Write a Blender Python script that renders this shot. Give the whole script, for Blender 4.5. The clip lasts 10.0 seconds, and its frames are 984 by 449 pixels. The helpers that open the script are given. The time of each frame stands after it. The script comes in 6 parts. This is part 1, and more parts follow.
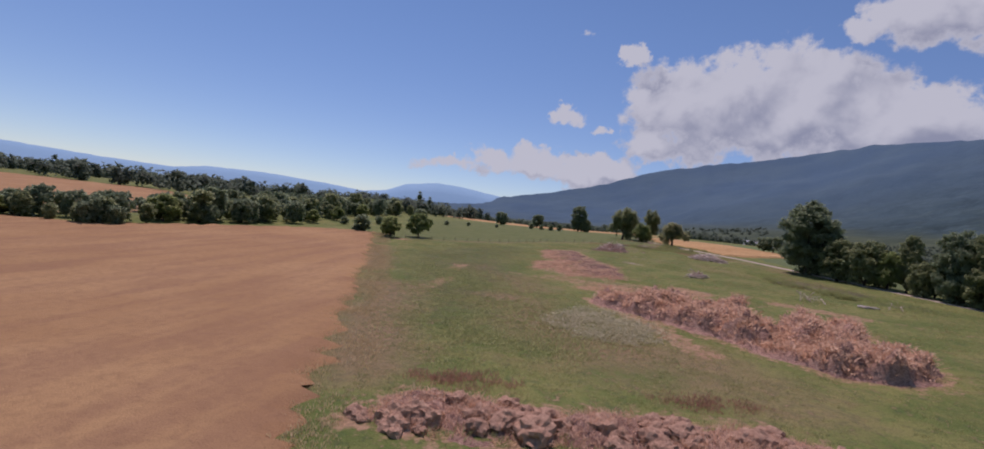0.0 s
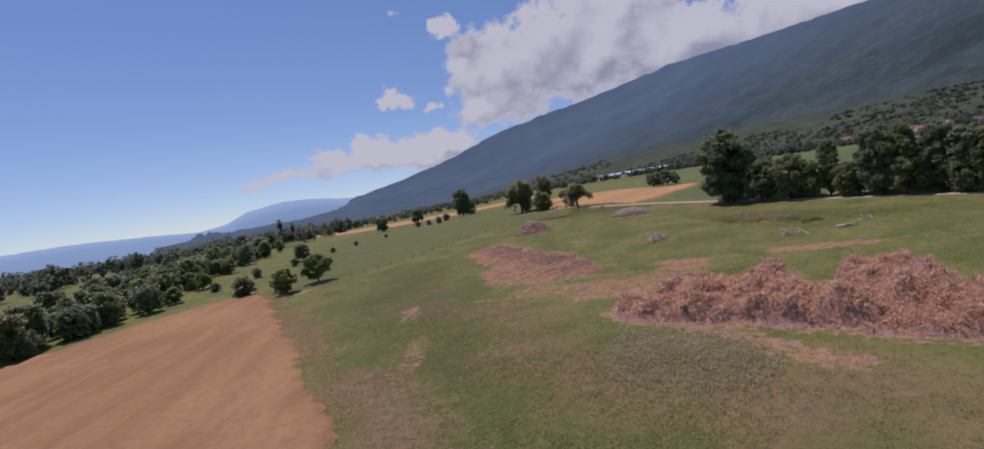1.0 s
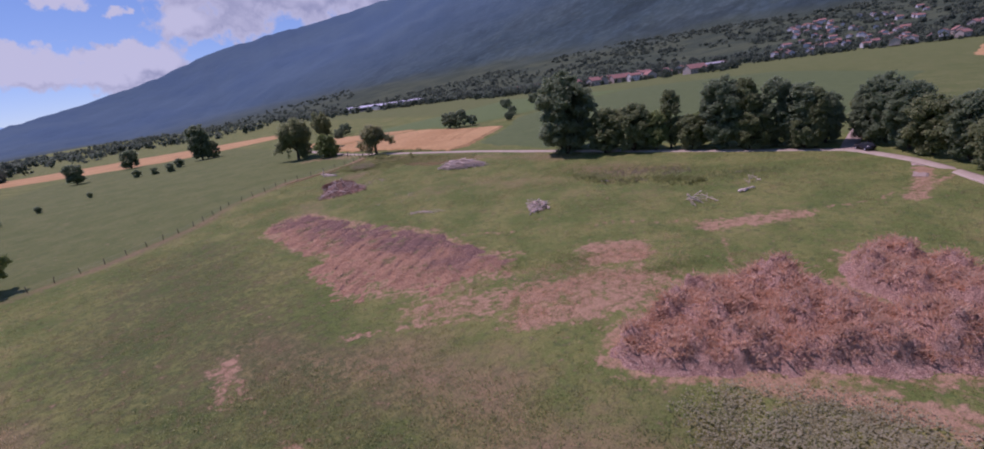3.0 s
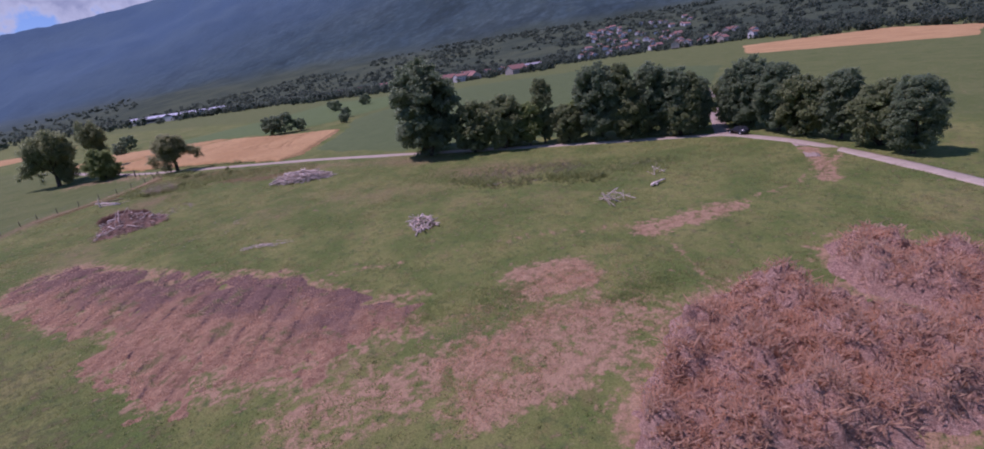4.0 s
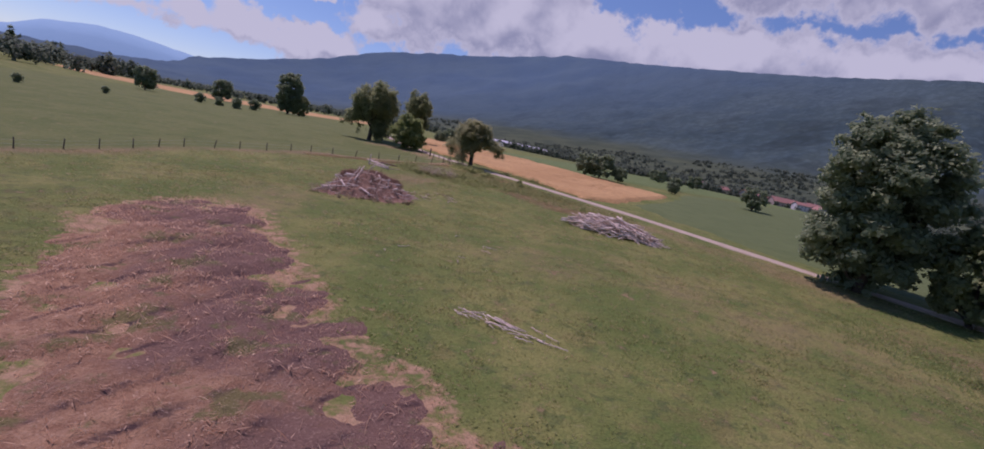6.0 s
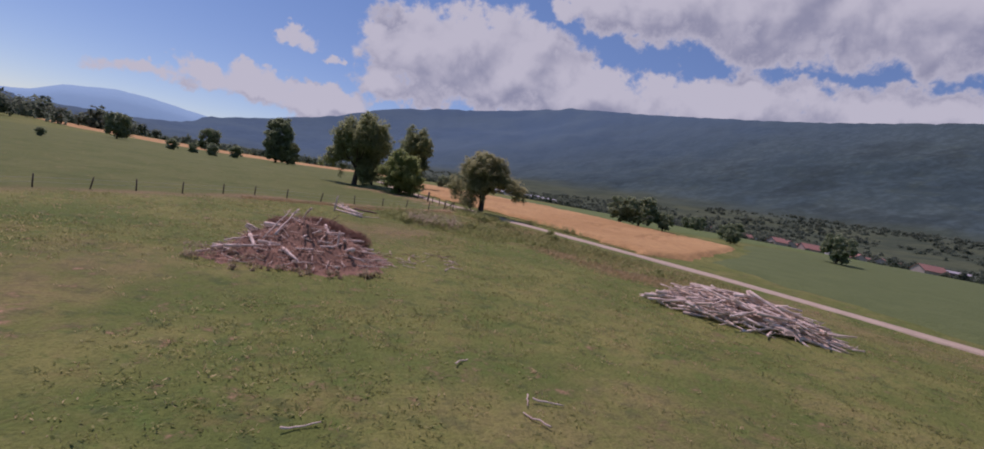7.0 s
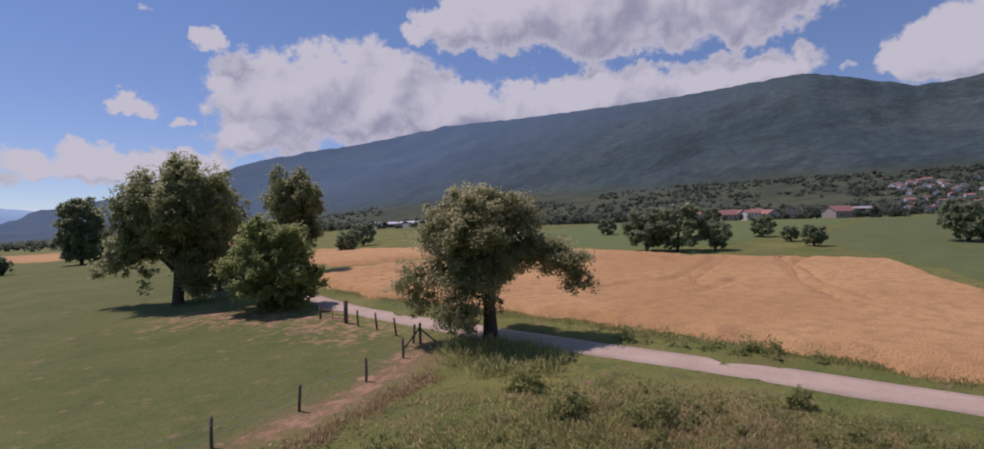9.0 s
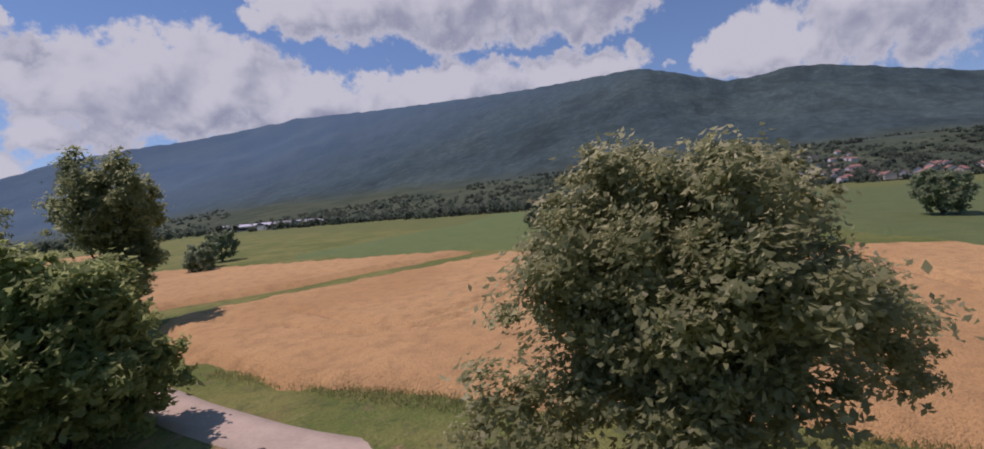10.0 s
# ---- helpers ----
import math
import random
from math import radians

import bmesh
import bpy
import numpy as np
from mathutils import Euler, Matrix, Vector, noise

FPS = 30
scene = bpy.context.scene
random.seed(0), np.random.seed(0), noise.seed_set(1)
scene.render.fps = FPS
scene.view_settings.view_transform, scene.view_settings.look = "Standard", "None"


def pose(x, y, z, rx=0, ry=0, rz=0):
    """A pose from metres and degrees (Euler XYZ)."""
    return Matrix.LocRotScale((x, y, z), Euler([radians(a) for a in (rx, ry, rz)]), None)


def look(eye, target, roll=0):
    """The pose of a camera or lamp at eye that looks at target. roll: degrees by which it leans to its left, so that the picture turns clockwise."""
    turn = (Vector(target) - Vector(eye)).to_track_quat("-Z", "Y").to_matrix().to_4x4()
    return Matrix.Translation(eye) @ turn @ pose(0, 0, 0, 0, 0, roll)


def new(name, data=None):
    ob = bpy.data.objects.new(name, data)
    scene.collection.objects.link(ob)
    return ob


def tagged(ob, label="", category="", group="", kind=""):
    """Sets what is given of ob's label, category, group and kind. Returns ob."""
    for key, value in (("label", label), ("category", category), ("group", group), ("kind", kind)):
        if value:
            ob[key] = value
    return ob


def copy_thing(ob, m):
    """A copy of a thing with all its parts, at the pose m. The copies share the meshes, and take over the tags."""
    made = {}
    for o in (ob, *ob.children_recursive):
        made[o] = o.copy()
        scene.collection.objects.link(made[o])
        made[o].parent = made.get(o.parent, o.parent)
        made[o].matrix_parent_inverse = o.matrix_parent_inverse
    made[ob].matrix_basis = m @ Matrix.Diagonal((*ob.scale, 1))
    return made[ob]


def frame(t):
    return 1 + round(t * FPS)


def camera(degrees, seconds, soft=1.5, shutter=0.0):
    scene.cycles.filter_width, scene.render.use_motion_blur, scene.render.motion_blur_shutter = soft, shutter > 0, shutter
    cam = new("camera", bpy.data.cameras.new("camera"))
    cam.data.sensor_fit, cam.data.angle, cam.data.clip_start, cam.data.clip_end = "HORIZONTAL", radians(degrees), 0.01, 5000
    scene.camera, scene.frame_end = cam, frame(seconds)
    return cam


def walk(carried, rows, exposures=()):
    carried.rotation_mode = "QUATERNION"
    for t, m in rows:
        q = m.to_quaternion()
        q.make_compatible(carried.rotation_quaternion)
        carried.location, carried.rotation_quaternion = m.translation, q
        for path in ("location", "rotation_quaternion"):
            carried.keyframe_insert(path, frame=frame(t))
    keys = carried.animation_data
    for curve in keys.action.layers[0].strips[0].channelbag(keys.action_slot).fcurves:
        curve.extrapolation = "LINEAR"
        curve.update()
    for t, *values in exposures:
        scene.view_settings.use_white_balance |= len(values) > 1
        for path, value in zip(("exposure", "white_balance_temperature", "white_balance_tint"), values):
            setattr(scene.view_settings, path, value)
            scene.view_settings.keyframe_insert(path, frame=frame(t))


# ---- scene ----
cam = camera(86.73, 10.0, soft=1.7)
# seconds, place, yaw, pitch, roll
PATH = [
    (0.0, 19.00, -21.21, 9.54, 14.85, -1.17, 6.87),
    (0.1, 16.77, -19.28, 10.22, 11.35, -1.57, 2.95),
    (0.2, 14.55, -17.35, 10.89, 8.04, -1.95, -0.77),
    (0.3, 12.38, -15.44, 11.56, 5.10, -2.30, -4.08),
    (0.4, 10.26, -13.56, 12.23, 2.72, -2.59, -6.78),
    (0.5, 8.23, -11.72, 12.90, 1.08, -2.81, -8.66),
    (0.6, 6.30, -9.92, 13.58, 0.28, -2.96, -9.60),
    (0.7, 4.47, -8.16, 14.25, 0.08, -3.05, -9.82),
    (0.8, 2.72, -6.43, 14.92, 0.17, -3.12, -9.61),
    (0.9, 1.07, -4.72, 15.58, 0.22, -3.21, -9.26),
    (1.0, -0.50, -3.01, 16.24, -0.10, -3.35, -9.07),
    (1.1, -2.00, -1.31, 16.89, -1.03, -3.57, -9.26),
    (1.2, -3.41, 0.39, 17.53, -2.46, -3.87, -9.77),
    (1.3, -4.74, 2.09, 18.15, -4.23, -4.23, -10.46),
    (1.4, -5.99, 3.79, 18.77, -6.15, -4.64, -11.19),
    (1.5, -7.15, 5.48, 19.36, -8.05, -5.10, -11.81),
    (1.6, -8.22, 7.17, 19.94, -9.77, -5.59, -12.24),
    (1.7, -9.20, 8.85, 20.50, -11.22, -6.12, -12.47),
    (1.8, -10.09, 10.54, 21.03, -12.37, -6.71, -12.56),
    (1.9, -10.88, 12.22, 21.51, -13.13, -7.38, -12.56),
    (2.0, -11.58, 13.91, 21.95, -13.46, -8.15, -12.50),
    (2.1, -12.19, 15.61, 22.34, -13.36, -9.02, -12.42),
    (2.2, -12.70, 17.34, 22.67, -13.05, -9.94, -12.29),
    (2.3, -13.12, 19.12, 22.93, -12.81, -10.87, -12.06),
    (2.4, -13.46, 20.98, 23.12, -12.94, -11.76, -11.69),
    (2.5, -13.71, 22.95, 23.23, -13.71, -12.54, -11.12),
    (2.6, -13.88, 25.04, 23.26, -15.32, -13.18, -10.34),
    (2.7, -13.97, 27.23, 23.21, -17.65, -13.69, -9.47),
    (2.8, -13.98, 29.48, 23.11, -20.48, -14.11, -8.64),
    (2.9, -13.93, 31.76, 22.98, -23.59, -14.47, -8.00),
    (3.0, -13.80, 34.04, 22.82, -26.77, -14.80, -7.69),
    (3.1, -13.61, 36.28, 22.65, -29.84, -15.12, -7.79),
    (3.2, -13.34, 38.49, 22.48, -32.76, -15.44, -8.10),
    (3.3, -12.98, 40.68, 22.31, -35.49, -15.77, -8.41),
    (3.4, -12.54, 42.85, 22.12, -38.01, -16.08, -8.66),
    (3.5, -12.02, 45.00, 21.92, -40.25, -16.38, -8.85),
    (3.6, -11.43, 47.16, 21.71, -42.18, -16.63, -8.96),
    (3.7, -10.78, 49.32, 21.49, -43.73, -16.83, -8.97),
    (3.8, -10.08, 51.49, 21.24, -44.85, -16.95, -8.89),
    (3.9, -9.34, 53.68, 20.97, -45.51, -16.97, -8.68),
    (4.0, -8.57, 55.89, 20.68, -45.64, -16.90, -8.35),
    (4.1, -7.77, 58.15, 20.36, -45.20, -16.69, -7.87),
    (4.2, -6.96, 60.44, 20.02, -44.14, -16.34, -7.25),
    (4.3, -6.15, 62.79, 19.64, -42.40, -15.84, -6.45),
    (4.4, -5.33, 65.18, 19.22, -40.04, -15.19, -5.49),
    (4.5, -4.49, 67.61, 18.77, -37.55, -14.58, -4.44),
    (4.6, -3.61, 70.05, 18.29, -35.38, -14.15, -3.37),
    (4.7, -2.70, 72.48, 17.79, -33.57, -13.88, -2.27),
    (4.8, -1.75, 74.87, 17.26, -32.00, -13.70, -1.12),
    (4.9, -0.79, 77.22, 16.72, -30.60, -13.54, 0.11),
    (5.0, 0.20, 79.50, 16.17, -29.25, -13.32, 1.43),
    (5.1, 1.19, 81.70, 15.63, -27.89, -12.99, 2.87),
    (5.2, 2.19, 83.83, 15.09, -26.50, -12.56, 4.36),
    (5.3, 3.18, 85.92, 14.56, -25.09, -12.08, 5.86),
    (5.4, 4.16, 87.97, 14.04, -23.67, -11.59, 7.31),
    (5.5, 5.13, 90.02, 13.53, -22.26, -11.12, 8.66),
    (5.6, 6.06, 92.08, 13.03, -20.88, -10.70, 9.83),
    (5.7, 6.98, 94.28, 12.54, -19.61, -10.28, 10.78),
    (5.8, 7.88, 96.69, 12.05, -18.56, -9.82, 11.45),
    (5.9, 8.76, 99.31, 11.55, -17.72, -9.32, 11.87),
    (6.0, 9.62, 102.11, 11.07, -17.06, -8.79, 12.08),
    (6.1, 10.46, 105.03, 10.61, -16.55, -8.23, 12.12),
    (6.2, 11.26, 108.05, 10.17, -16.18, -7.65, 12.03),
    (6.3, 12.03, 111.12, 9.77, -15.92, -7.07, 11.84),
    (6.4, 12.76, 114.20, 9.41, -15.74, -6.48, 11.59),
    (6.5, 13.45, 117.27, 9.10, -15.62, -5.91, 11.32),
    (6.6, 14.10, 120.28, 8.85, -15.53, -5.36, 11.07),
    (6.7, 14.69, 123.18, 8.66, -15.46, -4.84, 10.89),
    (6.8, 15.24, 125.96, 8.54, -15.37, -4.35, 10.80),
    (6.9, 15.73, 128.57, 8.51, -15.25, -3.90, 10.82),
    (7.0, 16.18, 131.07, 8.53, -15.10, -3.41, 10.85),
    (7.1, 16.61, 133.51, 8.61, -14.96, -2.83, 10.82),
    (7.2, 17.02, 135.91, 8.71, -14.77, -2.22, 10.78),
    (7.3, 17.39, 138.30, 8.85, -14.51, -1.64, 10.80),
    (7.4, 17.72, 140.69, 9.00, -14.14, -1.16, 10.97),
    (7.5, 18.00, 143.09, 9.17, -13.61, -0.87, 11.39),
    (7.6, 18.23, 145.52, 9.34, -12.92, -0.80, 12.08),
    (7.7, 18.42, 148.00, 9.51, -12.22, -0.90, 12.91),
    (7.8, 18.59, 150.53, 9.70, -11.69, -1.06, 13.68),
    (7.9, 18.77, 153.13, 9.91, -11.50, -1.19, 14.21),
    (8.0, 18.98, 155.80, 10.15, -11.83, -1.20, 14.31),
    (8.1, 19.23, 158.55, 10.43, -12.81, -1.03, 13.84),
    (8.2, 19.51, 161.37, 10.72, -14.31, -0.72, 12.85),
    (8.3, 19.82, 164.23, 11.03, -16.15, -0.37, 11.44),
    (8.4, 20.13, 167.15, 11.33, -18.13, -0.04, 9.70),
    (8.5, 20.43, 170.14, 11.60, -20.07, 0.17, 7.75),
    (8.6, 20.69, 173.16, 11.84, -21.84, 0.22, 5.69),
    (8.7, 20.92, 176.18, 12.05, -23.37, 0.13, 3.63),
    (8.8, 21.13, 179.20, 12.25, -24.65, -0.02, 1.66),
    (8.9, 21.31, 182.18, 12.42, -25.62, -0.18, -0.14),
    (9.0, 21.50, 185.12, 12.57, -26.25, -0.29, -1.71),
    (9.1, 21.69, 187.98, 12.71, -26.52, -0.30, -3.01),
    (9.2, 21.90, 190.75, 12.83, -26.61, -0.25, -4.06),
    (9.3, 22.14, 193.41, 12.94, -26.75, -0.19, -4.86),
    (9.4, 22.42, 195.98, 13.04, -27.17, -0.16, -5.41),
    (9.5, 22.72, 198.51, 13.15, -28.13, -0.21, -5.72),
    (9.6, 23.04, 200.99, 13.26, -29.80, -0.39, -5.80),
    (9.7, 23.39, 203.44, 13.39, -32.08, -0.68, -5.68),
    (9.8, 23.76, 205.85, 13.51, -34.82, -1.05, -5.43),
    (9.9, 24.13, 208.26, 13.64, -37.87, -1.47, -5.08),
    (10.0, 24.52, 210.65, 13.78, -41.07, -1.93, -4.68),
]
EXPOSURE = [(0.0, -0.02, 6450, 47), (2.0, 0.0, 6400, 49), (3.2, 0.04, 5850, 63), (4.4, 0.04, 5700, 61), (5.5, 0.02, 5980, 62), (7.0, -0.06, 6500, 53), (8.6, 0.02, 6600, 52), (10.0, 0.08, 6550, 47)]


def aim(x, y, z, yaw, pitch, roll):
    """Camera pose from heading, pitch and bank in degrees."""
    a, b = radians(yaw), radians(pitch)
    return look((x, y, z), (x - math.sin(a) * math.cos(b), y + math.cos(a) * math.cos(b), z + math.sin(b)), roll)


walk(cam, [(t, aim(*rest)) for t, *rest in PATH], EXPOSURE)

SKY_STRENGTH, CLOUD_STRENGTH, SUN_STRENGTH = 0.088, 0.47, 2.72

# ---------------------------------------------------------------- sky, sun
SUN_AZ, SUN_EL = 325.0, 64.0


class Nodes:
    """Small helper to write node trees as formulas."""

    def __init__(self, tree):
        self.t = tree
        self.n, self.l = tree.nodes, tree.links

    def plug(self, sock, v):
        if hasattr(v, "is_output"):
            self.l.new(v, sock)
        elif v is not None:
            sock.default_value = v

    def m(self, op, a, b=None, c=None, clamp=False):
        nd = self.n.new("ShaderNodeMath")
        nd.operation, nd.use_clamp = op, clamp
        for s, v in zip(nd.inputs, (a, b, c)):
            self.plug(s, v)
        return nd.outputs[0]

    def vm(self, op, a, b=None, scale=None):
        nd = self.n.new("ShaderNodeVectorMath")
        nd.operation = op
        self.plug(nd.inputs[0], a)
        if b is not None:
            self.plug(nd.inputs[1], b)
        if scale is not None:
            self.plug(nd.inputs[3], scale)
        return nd.outputs[1] if op in ("LENGTH", "DOT_PRODUCT", "DISTANCE") else nd.outputs[0]

    def sep(self, v):
        nd = self.n.new("ShaderNodeSeparateXYZ")
        self.plug(nd.inputs[0], v)
        return nd.outputs

    def com(self, x, y, z):
        nd = self.n.new("ShaderNodeCombineXYZ")
        for s, v in zip(nd.inputs, (x, y, z)):
            self.plug(s, v)
        return nd.outputs[0]

    def noise(self, vec, scale, detail=4.0, rough=0.55, distort=0.0, color=False):
        nd = self.n.new("ShaderNodeTexNoise")
        self.plug(nd.inputs["Vector"], vec)
        for k, v in (("Scale", scale), ("Detail", detail), ("Roughness", rough), ("Distortion", distort)):
            nd.inputs[k].default_value = v
        return nd.outputs["Color" if color else "Fac"]

    def voronoi(self, vec, scale, out="Distance", randomness=1.0):
        nd = self.n.new("ShaderNodeTexVoronoi")
        self.plug(nd.inputs["Vector"], vec)
        nd.inputs["Scale"].default_value = scale
        nd.inputs["Randomness"].default_value = randomness
        return nd.outputs[out]

    def ramp(self, fac, stops, mode="LINEAR"):
        nd = self.n.new("ShaderNodeValToRGB")
        nd.color_ramp.interpolation = mode
        el = nd.color_ramp.elements
        while len(el) < len(stops):
            el.new(0.5)
        for e, (p, c) in zip(el, stops):
            e.position = p
            e.color = (*c, 1) if len(c) == 3 else c
        self.plug(nd.inputs[0], fac)
        return nd.outputs[0]

    def step(self, v, lo, hi):
        nd = self.n.new("ShaderNodeMapRange")
        nd.interpolation_type = "SMOOTHSTEP"
        self.plug(nd.inputs[0], v)
        nd.inputs[1].default_value, nd.inputs[2].default_value = lo, hi
        return nd.outputs[0]

    def mix(self, fac, a, b, blend="MIX"):
        nd = self.n.new("ShaderNodeMix")
        nd.data_type, nd.blend_type = "RGBA", blend
        self.plug(nd.inputs[0], fac)
        for s, v in ((nd.inputs[6], a), (nd.inputs[7], b)):
            self.plug(s, (*v, 1) if isinstance(v, tuple) and len(v) == 3 else v)
        return nd.outputs[2]

    def bump(self, height, strength, distance=0.1):
        nd = self.n.new("ShaderNodeBump")
        nd.inputs["Strength"].default_value, nd.inputs["Distance"].default_value = strength, distance
        self.plug(nd.inputs["Height"], height)
        return nd.outputs[0]


world = bpy.data.worlds.new("sky")
scene.world = world
world.use_nodes = True
W = Nodes(world.node_tree)
for nd in list(W.n):
    W.n.remove(nd)
sky = W.n.new("ShaderNodeTexSky")
sky.sky_type, sky.sun_disc = "NISHITA", False
sky.sun_elevation, sky.sun_rotation = radians(SUN_EL), radians(SUN_AZ)
sky.altitude, sky.air_density, sky.dust_density, sky.ozone_density = 1400.0, 0.9, 0.0, 1.6
skyway = W.n.new("ShaderNodeTexCoord").outputs["Generated"]
sx_, sy_, sz_ = W.sep(skyway)
az_ = W.m("MULTIPLY", W.m("ARCTAN2", sx_, sy_), 57.2958)
el_ = W.m("MULTIPLY", W.m("ARCSINE", sz_), 57.2958)
# cumulus: azimuth, elevation, half width, half height, weight
CLOUDS = [(-2, 17.9, 2.2, 1.6, 0.85), (6, 13.5, 8, 4.6, 1.25), (14, 14, 8, 5.2, 1.25), (22, 11.5, 8, 4.0, 1.2), (3, 9, 6, 2.6, 1.1),
          (36, 12.5, 12, 3.4, 1.2), (50, 13.0, 8.5, 2.8, 1.15), (18.5, 20.0, 3.2, 1.5, 0.8), (25.5, 20.8, 7, 3.2, 1.25), (38, 22.0, 13, 5.0, 1.25),
          (51, 20.6, 9.0, 4.4, 1.15), (-13, 5.8, 6, 1.9, 1.05), (-5, 5.6, 6, 2.2, 1.05), (-20, 4.6, 6, 1.2, 0.5), (-7, 11.3, 3.0, 1.4, 0.75),
          (-3.6, 10.2, 1.4, 0.8, 0.55), (69.5, 13.0, 5.5, 3.8, 1.2), (79, 14.5, 9, 5.5, 1.2), (94, 16, 11, 6.5, 1.2), (60.8, 13.2, 1.5, 0.9, 0.4), (-7.7, 19.4, 2.2, 0.6, 0.3),
          (118, 14, 12, 5, 1.1), (160, 17, 14, 6, 1.1)]
warp = W.vm("SCALE", W.vm("SUBTRACT", W.noise(skyway, 9, 2, 0.5, color=True), (0.5, 0.5, 0.5)), scale=5.0)
curl = W.vm("SCALE", W.vm("SUBTRACT", W.noise(skyway, 42, 3, 0.6, color=True), (0.5, 0.5, 0.5)), scale=3.2)
wx_, wy_, _ = W.sep(W.vm("ADD", warp, curl))


def cloud_density(da, de, detail=8, amp=2.1, fine=20):
    a, e = W.m("ADD", W.m("ADD", az_, wx_), da), W.m("ADD", W.m("ADD", el_, W.m("MULTIPLY", wy_, 0.7)), de)
    total = None
    for ca, ce, ra, re, wt in CLOUDS:
        u = W.m("MULTIPLY", W.m("SUBTRACT", a, ca), 1 / ra)
        v = W.m("MULTIPLY", W.m("SUBTRACT", e, ce), 1 / re)
        d = W.m("SUBTRACT", wt, W.m("ADD", W.m("MULTIPLY", u, u), W.m("MULTIPLY", v, v)))
        total = d if total is None else W.m("SMOOTH_MAX", total, d, 0.35)
    p = W.vm("ADD", skyway, (radians(da), 0, radians(de)))
    n = W.m("SUBTRACT", W.noise(p, fine, detail, 0.62), 0.5)
    big = W.m("SUBTRACT", W.noise(p, 8, 3, 0.5), 0.5)
    return W.m("ADD", W.m("MAXIMUM", total, -1.2), W.m("ADD", W.m("MULTIPLY", n, amp), W.m("MULTIPLY", big, 1.7)))


dens, soft_here, soft_up = cloud_density(0, 0), cloud_density(0, 0, 2, 1.6, 9), cloud_density(-1.6, 2.2, 2, 1.6, 9)
cover = W.step(dens, 0.05, 0.5)
toward_sun = W.vm("ADD", skyway, (-0.022, 0.0, 0.034))
puff, puff_up = W.noise(skyway, 12, 4, 0.5, 0.3), W.noise(toward_sun, 12, 4, 0.5, 0.3)
billow = W.m("MULTIPLY", W.m("SUBTRACT", puff, puff_up), 2.3)
lit = W.step(W.m("ADD", W.m("SUBTRACT", soft_here, W.m("MULTIPLY", soft_up, 0.95)), billow), -0.60, 0.68)
thin_edge = W.m("MULTIPLY", W.step(dens, 1.1, 0.3), 0.8)
cloud_col = W.mix(W.m("MAXIMUM", lit, thin_edge), (0.47, 0.61, 0.70), (0.92, 1.13, 1.09))
high = W.step(el_, -2.0, 24.0)
tone = W.mix(high, (0.72, 0.90, 0.87), (0.80, 1.11, 1.08))
bg_sky, bg_cloud, mixs = W.n.new("ShaderNodeBackground"), W.n.new("ShaderNodeBackground"), W.n.new("ShaderNodeMixShader")
W.l.new(W.mix(1.0, sky.outputs[0], tone, "MULTIPLY"), bg_sky.inputs[0])
bg_sky.inputs[1].default_value = SKY_STRENGTH
W.l.new(cloud_col, bg_cloud.inputs[0])
bg_cloud.inputs[1].default_value = CLOUD_STRENGTH
W.l.new(W.m("MULTIPLY", cover, 0.96), mixs.inputs[0])
W.l.new(bg_sky.outputs[0], mixs.inputs[1])
W.l.new(bg_cloud.outputs[0], mixs.inputs[2])
W.l.new(mixs.outputs[0], W.n.new("ShaderNodeOutputWorld").inputs[0])

sun = new("sun", bpy.data.lights.new("sun", "SUN"))
sun.data.energy, sun.data.angle, sun.data.color = SUN_STRENGTH, radians(0.5), (1.0, 0.95, 0.86)
sa_, se_ = radians(SUN_AZ), radians(SUN_EL)
sun.matrix_world = look((math.sin(sa_) * math.cos(se_) * 100, math.cos(sa_) * math.cos(se_) * 100, math.sin(se_) * 100), (0, 0, 0))


# ---------------------------------------------------------------- materials
def material(name, build, rough=0.85, spec=0.3):
    mat = bpy.data.materials.new(name)
    mat.use_nodes = True
    g = Nodes(mat.node_tree)
    bsdf = g.n["Principled BSDF"]
    bsdf.inputs["Roughness"].default_value = rough
    bsdf.inputs["Specular IOR Level"].default_value = spec
    tc = g.n.new("ShaderNodeTexCoord")
    col, nrm = build(g, tc.outputs["Object"], bsdf)
    g.plug(bsdf.inputs["Base Color"], (*col, 1) if isinstance(col, tuple) and len(col) == 3 else col)
    if nrm is not None:
        g.l.new(nrm, bsdf.inputs["Normal"])
    return mat


def plain(name, a, b, scale=3.0, rough=0.8, bump=0.3, spec=0.3, dist=0.05):
    """Two-tone noise with fine relief."""
    def build(g, p, bsdf):
        n = g.m("ADD", g.m("MULTIPLY", g.noise(p, scale, 5), 0.6), g.m("MULTIPLY", g.noise(p, scale * 9, 3), 0.4))
        return g.mix(g.step(n, 0.32, 0.68), a, b), g.bump(g.noise(p, scale * 6, 4), bump, dist)
    return material(name, build, rough, spec)


